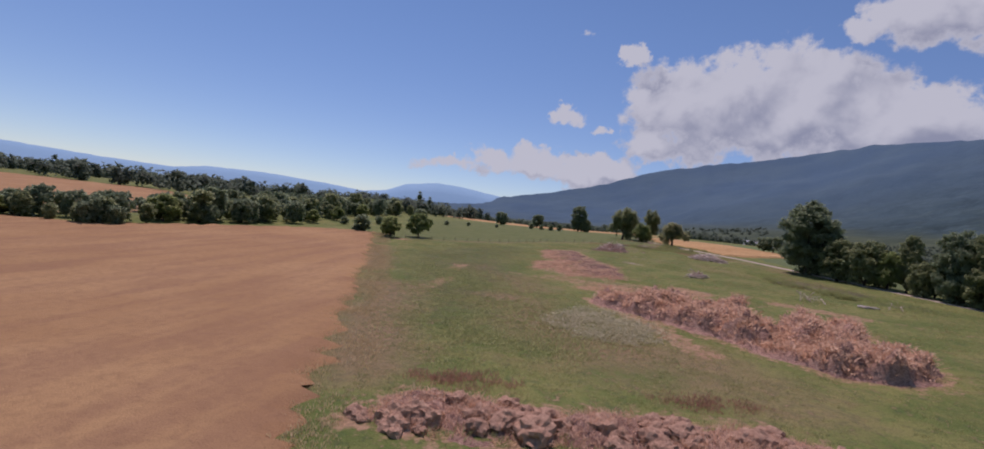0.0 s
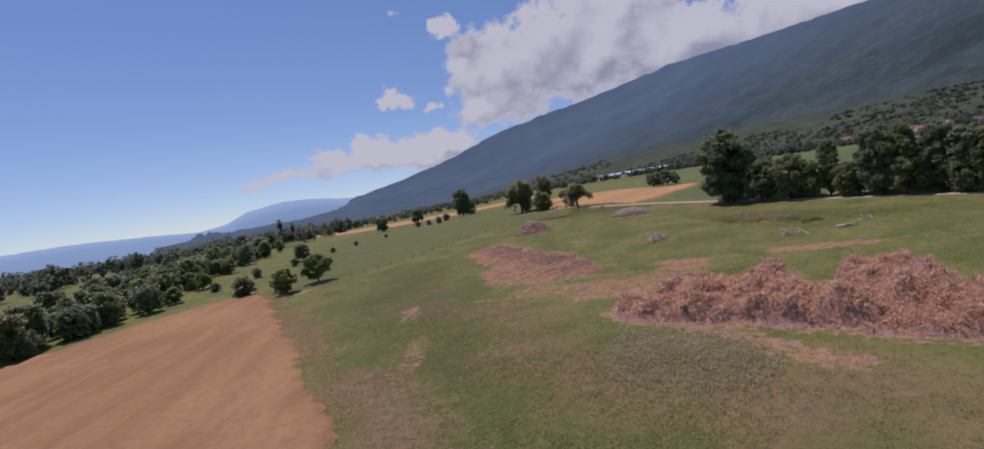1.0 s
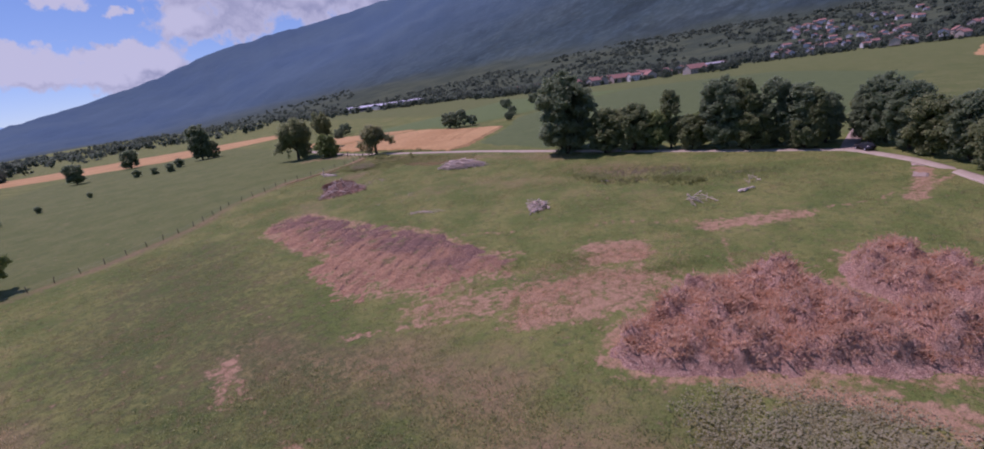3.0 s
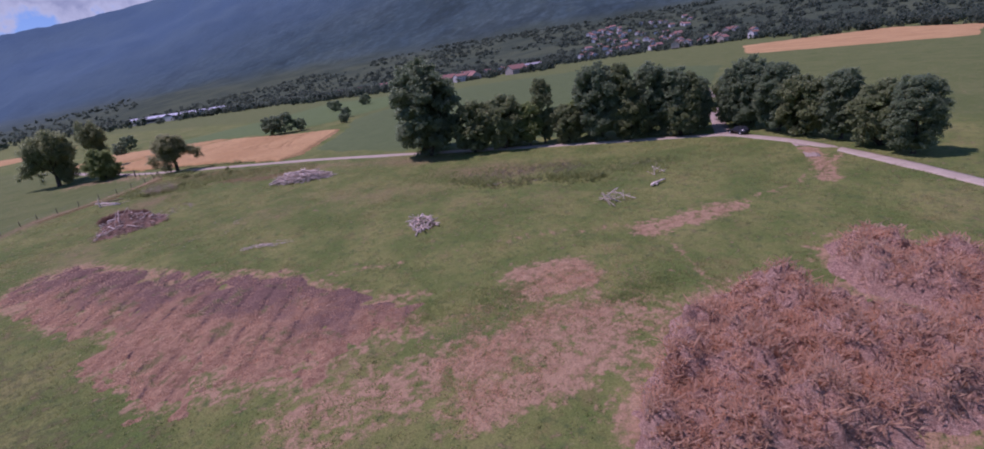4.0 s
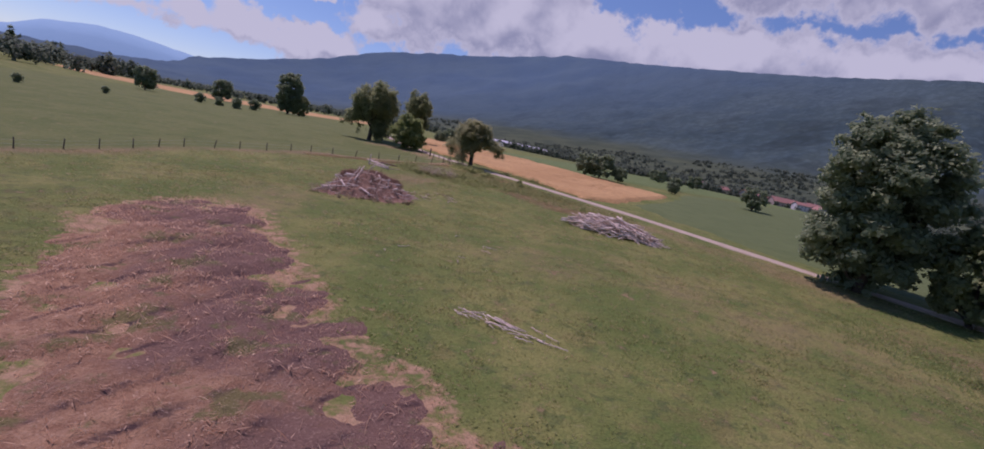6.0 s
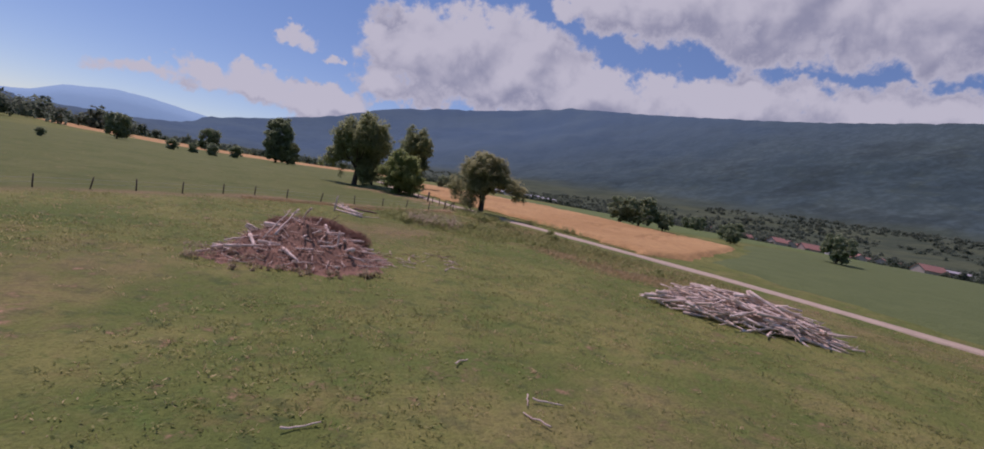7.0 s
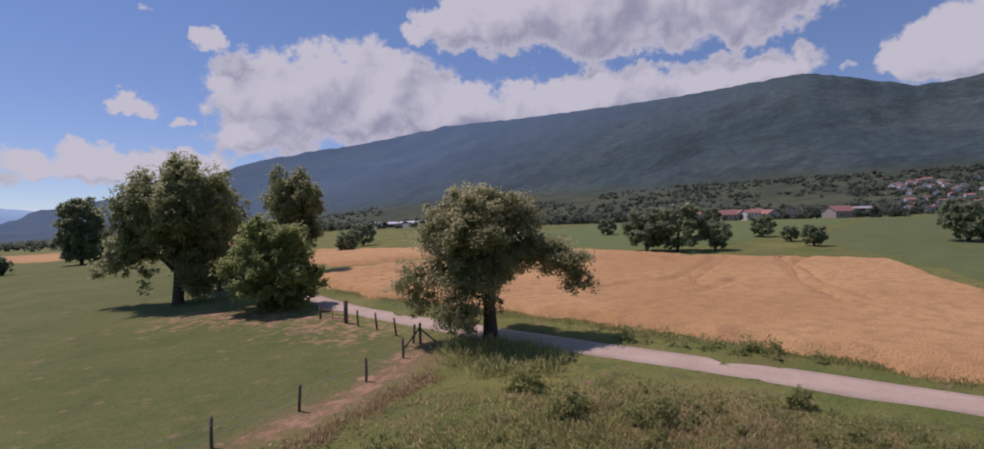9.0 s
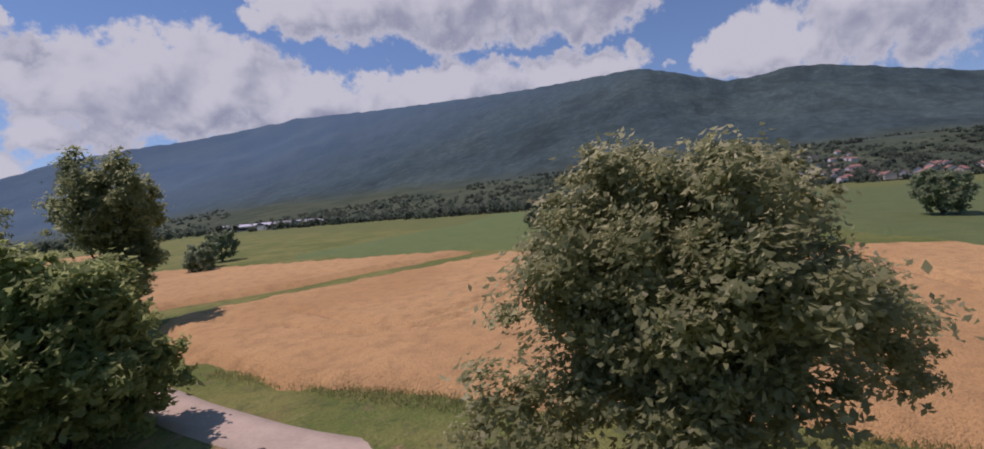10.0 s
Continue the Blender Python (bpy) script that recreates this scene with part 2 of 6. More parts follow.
def ground_build(g, p, bsdf):
    big, mid, fine, speck = g.noise(p, 0.03, 4), g.noise(p, 0.11, 6, 0.62), g.noise(p, 1.1, 6, 0.68), g.noise(p, 6, 4, 0.7)
    clump = g.noise(g.vm("ADD", p, (31, 12, 0)), 0.5, 7, 0.7, 0.6)
    nd = g.n.new("ShaderNodeAttribute")
    nd.attribute_name = "zone"
    zone, rank = g.sep(nd.outputs["Color"]), nd.outputs["Alpha"]
    lush = g.mix(g.step(mid, 0.36, 0.64), (0.135, 0.184, 0.044), (0.245, 0.256, 0.076))
    lush = g.mix(g.m("MULTIPLY", g.step(clump, 0.50, 0.64), 0.65), lush, (0.108, 0.186, 0.040))
    lush = g.mix(g.m("MULTIPLY", g.step(g.noise(g.vm("ADD", p, (40, 7, 0)), 0.30, 7, 0.7), 0.53, 0.66), 0.38), lush, (0.25, 0.185, 0.080))
    lush = g.mix(g.m("MULTIPLY", g.step(g.noise(g.vm("ADD", p, (9, 70, 0)), 0.8, 6, 0.68), 0.54, 0.64), 0.55), lush, (0.075, 0.115, 0.04))
    lush = g.mix(g.m("MULTIPLY", g.step(g.noise(g.vm("ADD", p, (70, 20, 0)), 1.9, 5, 0.7), 0.59, 0.70), 0.45), lush, (0.34, 0.305, 0.14))
    dry = g.mix(g.step(fine, 0.35, 0.7), (0.32, 0.22, 0.115), (0.20, 0.175, 0.08))
    t = g.m("ADD", g.m("ADD", g.m("MULTIPLY", fine, 0.3), g.m("MULTIPLY", big, 0.4)), g.m("MULTIPLY", mid, 0.3))
    c = g.mix(g.step(g.m("ADD", t, g.m("MULTIPLY", zone[0], 0.5)), 0.52, 0.74), lush, dry)
    edge = g.m("ADD", g.m("MULTIPLY", g.m("SUBTRACT", fine, 0.5), 2.2), g.m("MULTIPLY", g.m("SUBTRACT", clump, 0.5), 1.6))
    weedy = g.mix(g.step(clump, 0.42, 0.62), (0.07, 0.11, 0.034), (0.15, 0.13, 0.055))
    c = g.mix(g.m("MULTIPLY", g.step(g.m("ADD", g.m("MULTIPLY", edge, 1.5), rank), 0.05, 1.0), 0.78), c, weedy)
    pasture = g.mix(g.step(g.m("ADD", g.m("MULTIPLY", mid, 0.6), g.m("MULTIPLY", fine, 0.4)), 0.35, 0.65), (0.125, 0.166, 0.047), (0.180, 0.206, 0.068))
    pasture = g.mix(g.m("MULTIPLY", g.step(clump, 0.52, 0.68), 0.22), pasture, (0.235, 0.21, 0.085))
    pasture = g.mix(g.m("MULTIPLY", g.step(g.noise(g.vm("ADD", p, (5, 33, 0)), 0.22, 6, 0.7), 0.52, 0.66), 0.5), pasture, (0.095, 0.135, 0.04))
    c = g.mix(zone[2], c, pasture)
    bare = g.mix(g.step(fine, 0.35, 0.65), (0.37, 0.212, 0.125), (0.51, 0.325, 0.19))
    bare = g.mix(g.m("MULTIPLY", g.step(speck, 0.55, 0.7), 0.5), bare, (0.65, 0.46, 0.285))
    c = g.mix(g.m("MULTIPLY", g.step(g.m("ADD", g.m("MULTIPLY", edge, 0.85), zone[1]), 0.2, 0.66), 0.9), c, bare)
    c = g.mix(g.m("MULTIPLY", g.step(speck, 0.42, 0.62), 0.4), c, g.mix(0.6, c, (0.02, 0.03, 0.01)))
    return c, g.bump(g.m("ADD", fine, g.m("MULTIPLY", speck, 0.5)), 0.8, 0.3)


M_GROUND = material("meadow_grass", ground_build, 0.9, 0.15)


def wheat_build(g, p, bsdf):
    x, y, z = g.sep(p)
    big, fine, ears = g.noise(p, 0.05, 4), g.noise(p, 0.9, 4), g.noise(p, 7, 3, 0.7)
    c = g.mix(g.step(big, 0.35, 0.65), (0.52, 0.315, 0.128), (0.61, 0.388, 0.165))
    c = g.mix(g.m("MULTIPLY", g.step(fine, 0.42, 0.7), 0.5), c, (0.37, 0.225, 0.10))
    c = g.mix(g.m("MULTIPLY", g.step(ears, 0.48, 0.66), 0.45), c, (0.27, 0.165, 0.075))
    return c, g.bump(g.m("ADD", ears, g.m("MULTIPLY", fine, 0.6)), 0.8, 0.2)


M_WHEAT = material("ripe_wheat", wheat_build, 0.9, 0.15)


def wheat_west_build(g, p, bsdf):
    c, n = wheat_build(g, p, bsdf)
    streak = g.noise(g.vm("MULTIPLY", p, (0.9, 0.14, 1.0)), 0.25, 4, 0.6)
    return g.mix(g.m("ADD", 0.34, g.m("MULTIPLY", g.step(streak, 0.4, 0.65), 0.26)), c, (0.27, 0.145, 0.085)), n


M_WHEAT_WEST = material("dull_ripe_wheat", wheat_west_build, 0.9, 0.1)
M_STRAW = plain("straw_stubble", (0.46, 0.31, 0.14), (0.34, 0.25, 0.10), 0.8, 0.9, 0.8)
M_CROP = plain("green_crop", (0.10, 0.155, 0.04), (0.13, 0.19, 0.052), 0.25, 0.85, 0.8, dist=0.3)
M_CROP_DARK = plain("dark_green_crop", (0.09, 0.132, 0.038), (0.12, 0.165, 0.05), 0.3, 0.85, 0.8, dist=0.3)
M_VERGE = plain("rough_verge_grass", (0.10, 0.135, 0.03), (0.20, 0.175, 0.06), 0.5, 0.9, 0.8, dist=0.2)
M_ROAD = plain("worn_asphalt", (0.41, 0.335, 0.24), (0.51, 0.425, 0.31), 0.6, 0.85, 0.15, dist=0.02)
M_TRACK = plain("gravel_track", (0.33, 0.25, 0.19), (0.43, 0.34, 0.26), 0.8, 0.9, 0.5)


def soil_build(g, p, bsdf):
    mid, fine, speck = g.noise(p, 0.10, 6, 0.66), g.noise(p, 1.4, 6, 0.68), g.noise(p, 8, 4, 0.7)
    x, y, z = g.sep(p)
    c = g.mix(g.step(fine, 0.36, 0.66), (0.30, 0.168, 0.096), (0.48, 0.295, 0.165))
    # damp violet-brown loam along the eastern side
    damp = g.m("ADD", g.m("MULTIPLY", g.m("SUBTRACT", mid, 0.5), 5.0), g.m("MULTIPLY", g.m("SUBTRACT", g.m("ADD", x, g.m("MULTIPLY", y, 0.42)), 54.0), 0.12))
    c = g.mix(g.m("MULTIPLY", g.step(g.m("ADD", damp, g.m("MULTIPLY", g.m("SUBTRACT", fine, 0.5), 2.0)), -0.2, 0.9), 0.75), c, (0.165, 0.103, 0.088))
    c = g.mix(g.m("MULTIPLY", g.step(g.noise(g.vm("ADD", p, (3, 50, 0)), 0.35, 7, 0.7), 0.53, 0.62), 0.75), c, (0.15, 0.165, 0.055))
    q = g.m("ADD", g.m("MULTIPLY", g.m("SUBTRACT", x, y), 1.62), g.m("MULTIPLY", g.noise(p, 0.2, 5, 0.6), 3.0))
    rut = g.m("ADD", g.m("SINE", q), g.m("MULTIPLY", g.m("SUBTRACT", fine, 0.5), 1.5))
    c = g.mix(g.m("MULTIPLY", g.step(rut, 0.75, 1.15), g.m("ADD", 0.15, g.m("MULTIPLY", g.step(g.noise(g.vm("ADD", p, (8, 8, 0)), 0.35, 5, 0.65), 0.42, 0.6), 0.8))), c, (0.085, 0.052, 0.05))
    c = g.mix(g.m("MULTIPLY", g.step(speck, 0.55, 0.68), 0.5), c, (0.60, 0.45, 0.32))
    c = g.mix(g.m("MULTIPLY", g.step(speck, 0.44, 0.34), 0.45), c, (0.12, 0.08, 0.06))
    return c, g.bump(g.m("ADD", fine, speck), 0.9, 0.2)


M_SOIL = material("turned_reddish_soil", soil_build, 0.95, 0.1)


def reed_build(g, p, bsdf):
    q = g.vm("MULTIPLY", p, (1.0, 1.0, 1.6))
    mid, fine = g.noise(q, 0.8, 5, 0.65, 1.2), g.noise(q, 4.5, 5, 0.7, 2.0)
    c = g.mix(g.step(mid, 0.35, 0.65), (0.33, 0.185, 0.135), (0.56, 0.345, 0.245))
    c = g.mix(g.m("MULTIPLY", g.step(fine, 0.48, 0.66), 0.85), c, (0.80, 0.58, 0.42))
    # low spots of the bump painted dark, as shade between the stalks
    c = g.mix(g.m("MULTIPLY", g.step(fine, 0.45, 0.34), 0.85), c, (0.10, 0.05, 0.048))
    return c, g.bump(fine, 1.0, 0.25)


M_REED = material("dry_compost_heap", reed_build, 0.95, 0.1)


def wood_build(g, p, bsdf):
    n, f = g.noise(p, 1.3, 4), g.noise(g.vm("MULTIPLY", p, (1, 1, 1)), 12, 4)
    info = g.n.new("ShaderNodeObjectInfo")
    c = g.mix(g.step(n, 0.35, 0.65), (0.64, 0.51, 0.40), (0.91, 0.78, 0.65))
    c = g.mix(g.m("MULTIPLY", info.outputs["Random"], 0.42), c, (0.36, 0.255, 0.19))
    c = g.mix(g.m("MULTIPLY", g.step(f, 0.55, 0.7), 0.6), c, (0.12, 0.08, 0.06))
    return c, g.bump(f, 0.5, 0.03)


M_WOOD = material("bleached_dead_wood", wood_build, 0.85, 0.2)
M_POST = plain("weathered_post_wood", (0.10, 0.08, 0.065), (0.18, 0.14, 0.11), 4, 0.9, 0.5)
M_BARK = plain("tree_bark", (0.055, 0.042, 0.032), (0.12, 0.095, 0.072), 3, 0.95, 0.9, dist=0.08)
M_STONE = plain("pale_stone", (0.38, 0.35, 0.32), (0.50, 0.46, 0.42), 1.2, 0.9, 0.5)
M_METAL = plain("galvanised_steel", (0.35, 0.36, 0.37), (0.45, 0.46, 0.47), 4, 0.45, 0.1)


def leaf_material(name, a, b, yellow, twig=(0.10, 0.06, 0.05)):
    def build(g, p, bsdf):
        geo = g.n.new("ShaderNodeNewGeometry")
        r = geo.outputs["Random Per Island"]
        n = g.noise(p, 0.55, 3)
        c = g.mix(g.step(n, 0.35, 0.65), a, b)
        c = g.mix(g.m("MULTIPLY", r, 0.4), c, g.mix(0.5, b, yellow))
        c = g.mix(g.m("MULTIPLY", g.step(r, 0.95, 0.97), 0.6), c, yellow)
        thin, both = g.n.new("ShaderNodeBsdfTranslucent"), g.n.new("ShaderNodeMixShader")
        g.plug(thin.inputs["Color"], g.mix(0.35, c, yellow))
        both.inputs[0].default_value = 0.68
        g.l.new(bsdf.outputs[0], both.inputs[1])
        g.l.new(thin.outputs[0], both.inputs[2])
        g.l.new(both.outputs[0], g.n["Material Output"].inputs["Surface"])
        return c, None
    return material(name, build, 0.65, 0.2)


M_LEAF = leaf_material("walnut_foliage", (0.225, 0.29, 0.13), (0.31, 0.375, 0.175), (0.43, 0.45, 0.25))
M_LEAF_FRUIT = leaf_material("pear_foliage", (0.255, 0.30, 0.13), (0.375, 0.41, 0.19), (0.54, 0.52, 0.33))
M_LEAF_PALE = leaf_material("willow_foliage", (0.24, 0.325, 0.11), (0.33, 0.415, 0.15), (0.43, 0.47, 0.21))
M_LEAF_DARK = leaf_material("oak_foliage", (0.205, 0.285, 0.162), (0.288, 0.37, 0.212), (0.39, 0.45, 0.27))
M_LEAF_DRY = leaf_material("brushwood_twigs", (0.24, 0.135, 0.10), (0.33, 0.20, 0.15), (0.46, 0.31, 0.22))
M_WEED = leaf_material("tall_weeds", (0.27, 0.33, 0.11), (0.37, 0.42, 0.15), (0.50, 0.48, 0.25))
M_WEED_GREY = leaf_material("thistle_stalks", (0.30, 0.255, 0.15), (0.41, 0.34, 0.215), (0.62, 0.53, 0.40))


def forest_build(a, b, c2, scale):
    """Woods on a slope; the pattern is longer up the slope than along it."""
    def build(g, p, bsdf):
        x, y, z = g.sep(p)
        up = g.m("ADD", g.m("MULTIPLY", x, 0.94), g.m("MULTIPLY", y, 0.342))
        side = g.m("ADD", g.m("MULTIPLY", x, -0.342), g.m("MULTIPLY", y, 0.94))
        q = g.com(g.m("MULTIPLY", up, 0.62), side, g.m("MULTIPLY", z, 0.7))
        big, mid = g.noise(q, scale * 0.12, 6, 0.62), g.noise(q, scale * 0.8, 5, 0.65)
        v, v2 = g.voronoi(q, scale * 1.5), g.voronoi(q, scale * 3.6)
        c = g.mix(g.step(big, 0.38, 0.62), a, b)
        c = g.mix(g.m("MULTIPLY", g.step(mid, 0.48, 0.75), 0.4), c, c2)
        # hollows of the relief are darkened in colour, as gully shade
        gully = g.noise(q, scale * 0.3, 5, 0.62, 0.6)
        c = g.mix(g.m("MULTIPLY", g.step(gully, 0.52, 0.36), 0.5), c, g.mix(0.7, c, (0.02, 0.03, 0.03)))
        # gaps between crowns get their shade from a darker colour too
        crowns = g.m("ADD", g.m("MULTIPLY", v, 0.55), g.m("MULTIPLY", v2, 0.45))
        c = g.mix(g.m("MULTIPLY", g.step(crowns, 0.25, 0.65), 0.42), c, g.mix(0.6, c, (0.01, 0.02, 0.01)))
        return c, g.bump(g.m("ADD", g.m("SUBTRACT", mid, g.m("MULTIPLY", crowns, 0.8)), g.m("MULTIPLY", gully, 1.5)), 0.24, 18.0)
    return build


def mountain_build(g, p, bsdf):
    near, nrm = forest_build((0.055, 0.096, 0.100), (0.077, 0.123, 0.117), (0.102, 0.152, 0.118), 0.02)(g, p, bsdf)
    # far ridge painted bluer with y and height, standing in for distance haze
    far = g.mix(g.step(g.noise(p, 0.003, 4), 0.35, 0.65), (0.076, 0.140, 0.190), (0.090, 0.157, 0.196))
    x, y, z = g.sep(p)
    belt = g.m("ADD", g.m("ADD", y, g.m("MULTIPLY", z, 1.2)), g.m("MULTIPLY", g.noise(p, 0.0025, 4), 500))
    foot = g.mix(g.step(g.noise(p, 0.012, 5, 0.6), 0.4, 0.6), (0.058, 0.082, 0.052), (0.085, 0.110, 0.062))
    near = g.mix(g.step(g.m("ADD", z, g.m("MULTIPLY", g.noise(p, 0.006, 3), 60)), 150, 90), near, foot)
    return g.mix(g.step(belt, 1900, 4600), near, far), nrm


M_MOUNT = material("mountain_forest_haze_tint", mountain_build, 0.95, 0.05)
# pale blue base colour carries the distance haze of these hills
M_MOUNT_FAR = plain("haze_tinted_hills", (0.23, 0.41, 0.53), (0.25, 0.43, 0.55), 0.002, 0.95, 0.1, 0.02)
# leaf colour shifted towards blue to put distance haze into it
M_WOODS = leaf_material("far_wood_foliage", (0.09, 0.132, 0.098), (0.138, 0.184, 0.128), (0.18, 0.224, 0.15))
M_PLASTER = plain("house_render", (0.42, 0.36, 0.30), (0.50, 0.44, 0.37), 0.5, 0.9, 0.1)
M_PLASTER_WHITE = plain("white_house_render", (0.62, 0.59, 0.55), (0.74, 0.71, 0.67), 0.5, 0.9, 0.1)
M_TILE = plain("red_roof_tiles", (0.31, 0.155, 0.12), (0.40, 0.22, 0.17), 0.9, 0.85, 0.4)
M_TILE_BROWN = plain("brown_roof_tiles", (0.24, 0.13, 0.09), (0.32, 0.18, 0.12), 0.9, 0.85, 0.4)
M_ROOF_GREY = plain("pale_sheet_roof", (0.62, 0.63, 0.66), (0.72, 0.73, 0.76), 0.3, 0.5, 0.1)
M_GLASS = plain("dark_window_glass", (0.03, 0.035, 0.04), (0.05, 0.055, 0.06), 1, 0.15, 0.0)
M_DARKWOOD = plain("dark_barn_boards", (0.07, 0.055, 0.05), (0.11, 0.09, 0.08), 1.5, 0.9, 0.4)


# ---------------------------------------------------------------- helpers for meshes
def mesh_of(bm, name, mat, smooth=False):
    me = bpy.data.meshes.new(name)
    bm.to_mesh(me)
    bm.free()
    me.materials.append(mat)
    if smooth:
        me.shade_smooth()
    return me


def part(name, bm, mat, parent=None, label="", smooth=False):
    ob = new(name, mesh_of(bm, name, mat, smooth))
    ob.parent = parent
    return tagged(ob, label)


def from_lists(name, verts, faces, mat, smooth=False):
    me = bpy.data.meshes.new(name)
    me.from_pydata(verts, [], faces)
    me.materials.append(mat)
    if smooth:
        me.shade_smooth()
    return me


def base_at(name, x, y, z=None, turn=0.0):
    ob = new(name)
    ob.matrix_world = pose(x, y, terr(x, y) if z is None else z, 0, 0, turn)
    return ob


# ---------------------------------------------------------------- the lie of the land
def lerp_table(x, table):
    if x <= table[0][0]:
        return table[0][1]
    for (a, b), (c, d) in zip(table, table[1:]):
        if x <= c:
            return b + (d - b) * (x - a) / (c - a)
    return table[-1][1]


FOOT = [(280, 0), (480, -2.5), (700, -2.5), (800, 6), (900, 20), (1050, 42), (1200, 66), (1250, 70), (1330, 40), (1500, -60), (5200, -60)]


def terr(x, y):
    sx = 90 * math.tanh(x / 90) if x > 0 else 75 * math.tanh(x / 75)
    yy = y - 64
    if yy > 130:
        yy = 130 + 70 * math.tanh((yy - 130) / 70)
    elif yy < -60:
        yy = -60 + 40 * math.tanh((yy + 60) / 40)
    z = -3.7 + 0.053 * sx + 0.042 * yy + 0.002 * min(max(0.0, x - 150), 400)
    u = (x - 20) * 0.94 + (y - 130) * 0.342
    z += lerp_table(u, FOOT)
    far = math.hypot(x + 60, y - 250)
    z -= 26 * min(max((far - 350) / 1500, 0), 1) * min(max((450 - u) / 400, 0), 1)
    return z


def rough(x, y, scale, seed=0.0):
    return noise.fractal(Vector((x * scale + seed, y * scale - seed, seed * 1.7)), 0.8, 2.0, 4)


def stretched(lo, hi, c0, c1, fine, grow):
    """Coordinates that are close together between c0 and c1 and grow coarser outwards."""
    out, v = [], c0
    while v < c1:
        out.append(v)
        v += fine
    s = fine
    while v < hi:
        out.append(v)
        s *= grow
        v += s
    out.append(hi)
    v, s, left = c0, fine, []
    while v > lo:
        s *= grow
        v -= s
        left.append(max(v, lo))
    return left[::-1] + out


def inside(poly, x, y):
    hit, j = False, len(poly) - 1
    for i in range(len(poly)):
        (xi, yi), (xj, yj) = poly[i], poly[j]
        if (yi > y) != (yj > y) and x < (xj - xi) * (y - yi) / (yj - yi) + xi:
            hit = not hit
        j = i
    return hit


def edge_distance(poly, x, y):
    best = 1e9
    for i in range(len(poly)):
        (ax, ay), (bx, by) = poly[i - 1], poly[i]
        dx, dy = bx - ax, by - ay
        t = min(max(((x - ax) * dx + (y - ay) * dy) / (dx * dx + dy * dy + 1e-9), 0), 1)
        best = min(best, math.hypot(x - ax - t * dx, y - ay - t * dy))
    return best


def signed(poly, x, y):
    d = edge_distance(poly, x, y)
    return d if inside(poly, x, y) else -d


FENCE = [(-60, 146), (-37, 160.4), (-22.4, 173.5), (-13, 190), (-3.7, 198.2), (3.0, 204.0), (11.2, 206.5), (20.7, 210), (27.5, 213.8), (32, 218)]
PASTURE = FENCE + [(31, 224), (29, 229), (25, 250), (22, 300), (0, 420), (-90, 440), (-110, 330), (-80, 200)]
WEST_WHEAT = [(-74, 157), (-55, 120), (-36, 82), (-20, 48), (-8, 23.9), (1, 4), (8, -25), (-60, -160), (-260, -120), (-190, 60), (-122, 90), (-110, 118), (-93, 147)]
PATCH = [(-8, 147), (-7, 153), (-2.5, 157), (2.4, 155.5), (6, 145), (11.3, 128.5), (16.8, 119), (17.3, 112), (18, 105), (19, 96), (17.3, 92.6), (12, 97), (7.5, 94.5), (-2.8, 104), (-2.8, 109), (-4.3, 117), (-1.5, 119), (-1, 124), (-4.6, 131), (-6, 140)]
HEAP = [(14.2, 68.3), (17.4, 70.6), (22, 71), (28.9, 72.5), (34.5, 71.5), (38.6, 68), (37.5, 62.8), (36, 59), (38, 56), (40.5, 57.5), (40.4, 61.3), (44.3, 64), (49, 65.2), (52.4, 63.5), (50.5, 59), (49, 54),
        (52.8, 46), (50.5, 41.5), (46, 39), (41, 39), (35.5, 45), (32, 49.5), (25, 56.2), (19, 60.6), (15.5, 65)]

RUBBLE = [(1, 11), (3.5, 17.5), (8, 18.5), (14, 17.5), (22, 20), (29, 21), (35, 18.5), (37, 13), (30, 12), (20, 12.5), (10, 11)]
# rough ground with rank dark weeds
RANK = [[(-44, 110), (-32, 86), (-18, 58), (-6, 34), (2, 36), (2, 60), (-1, 88), (-4, 106), (-6, 122), (-8, 142), (-14, 158), (-34, 158)]]
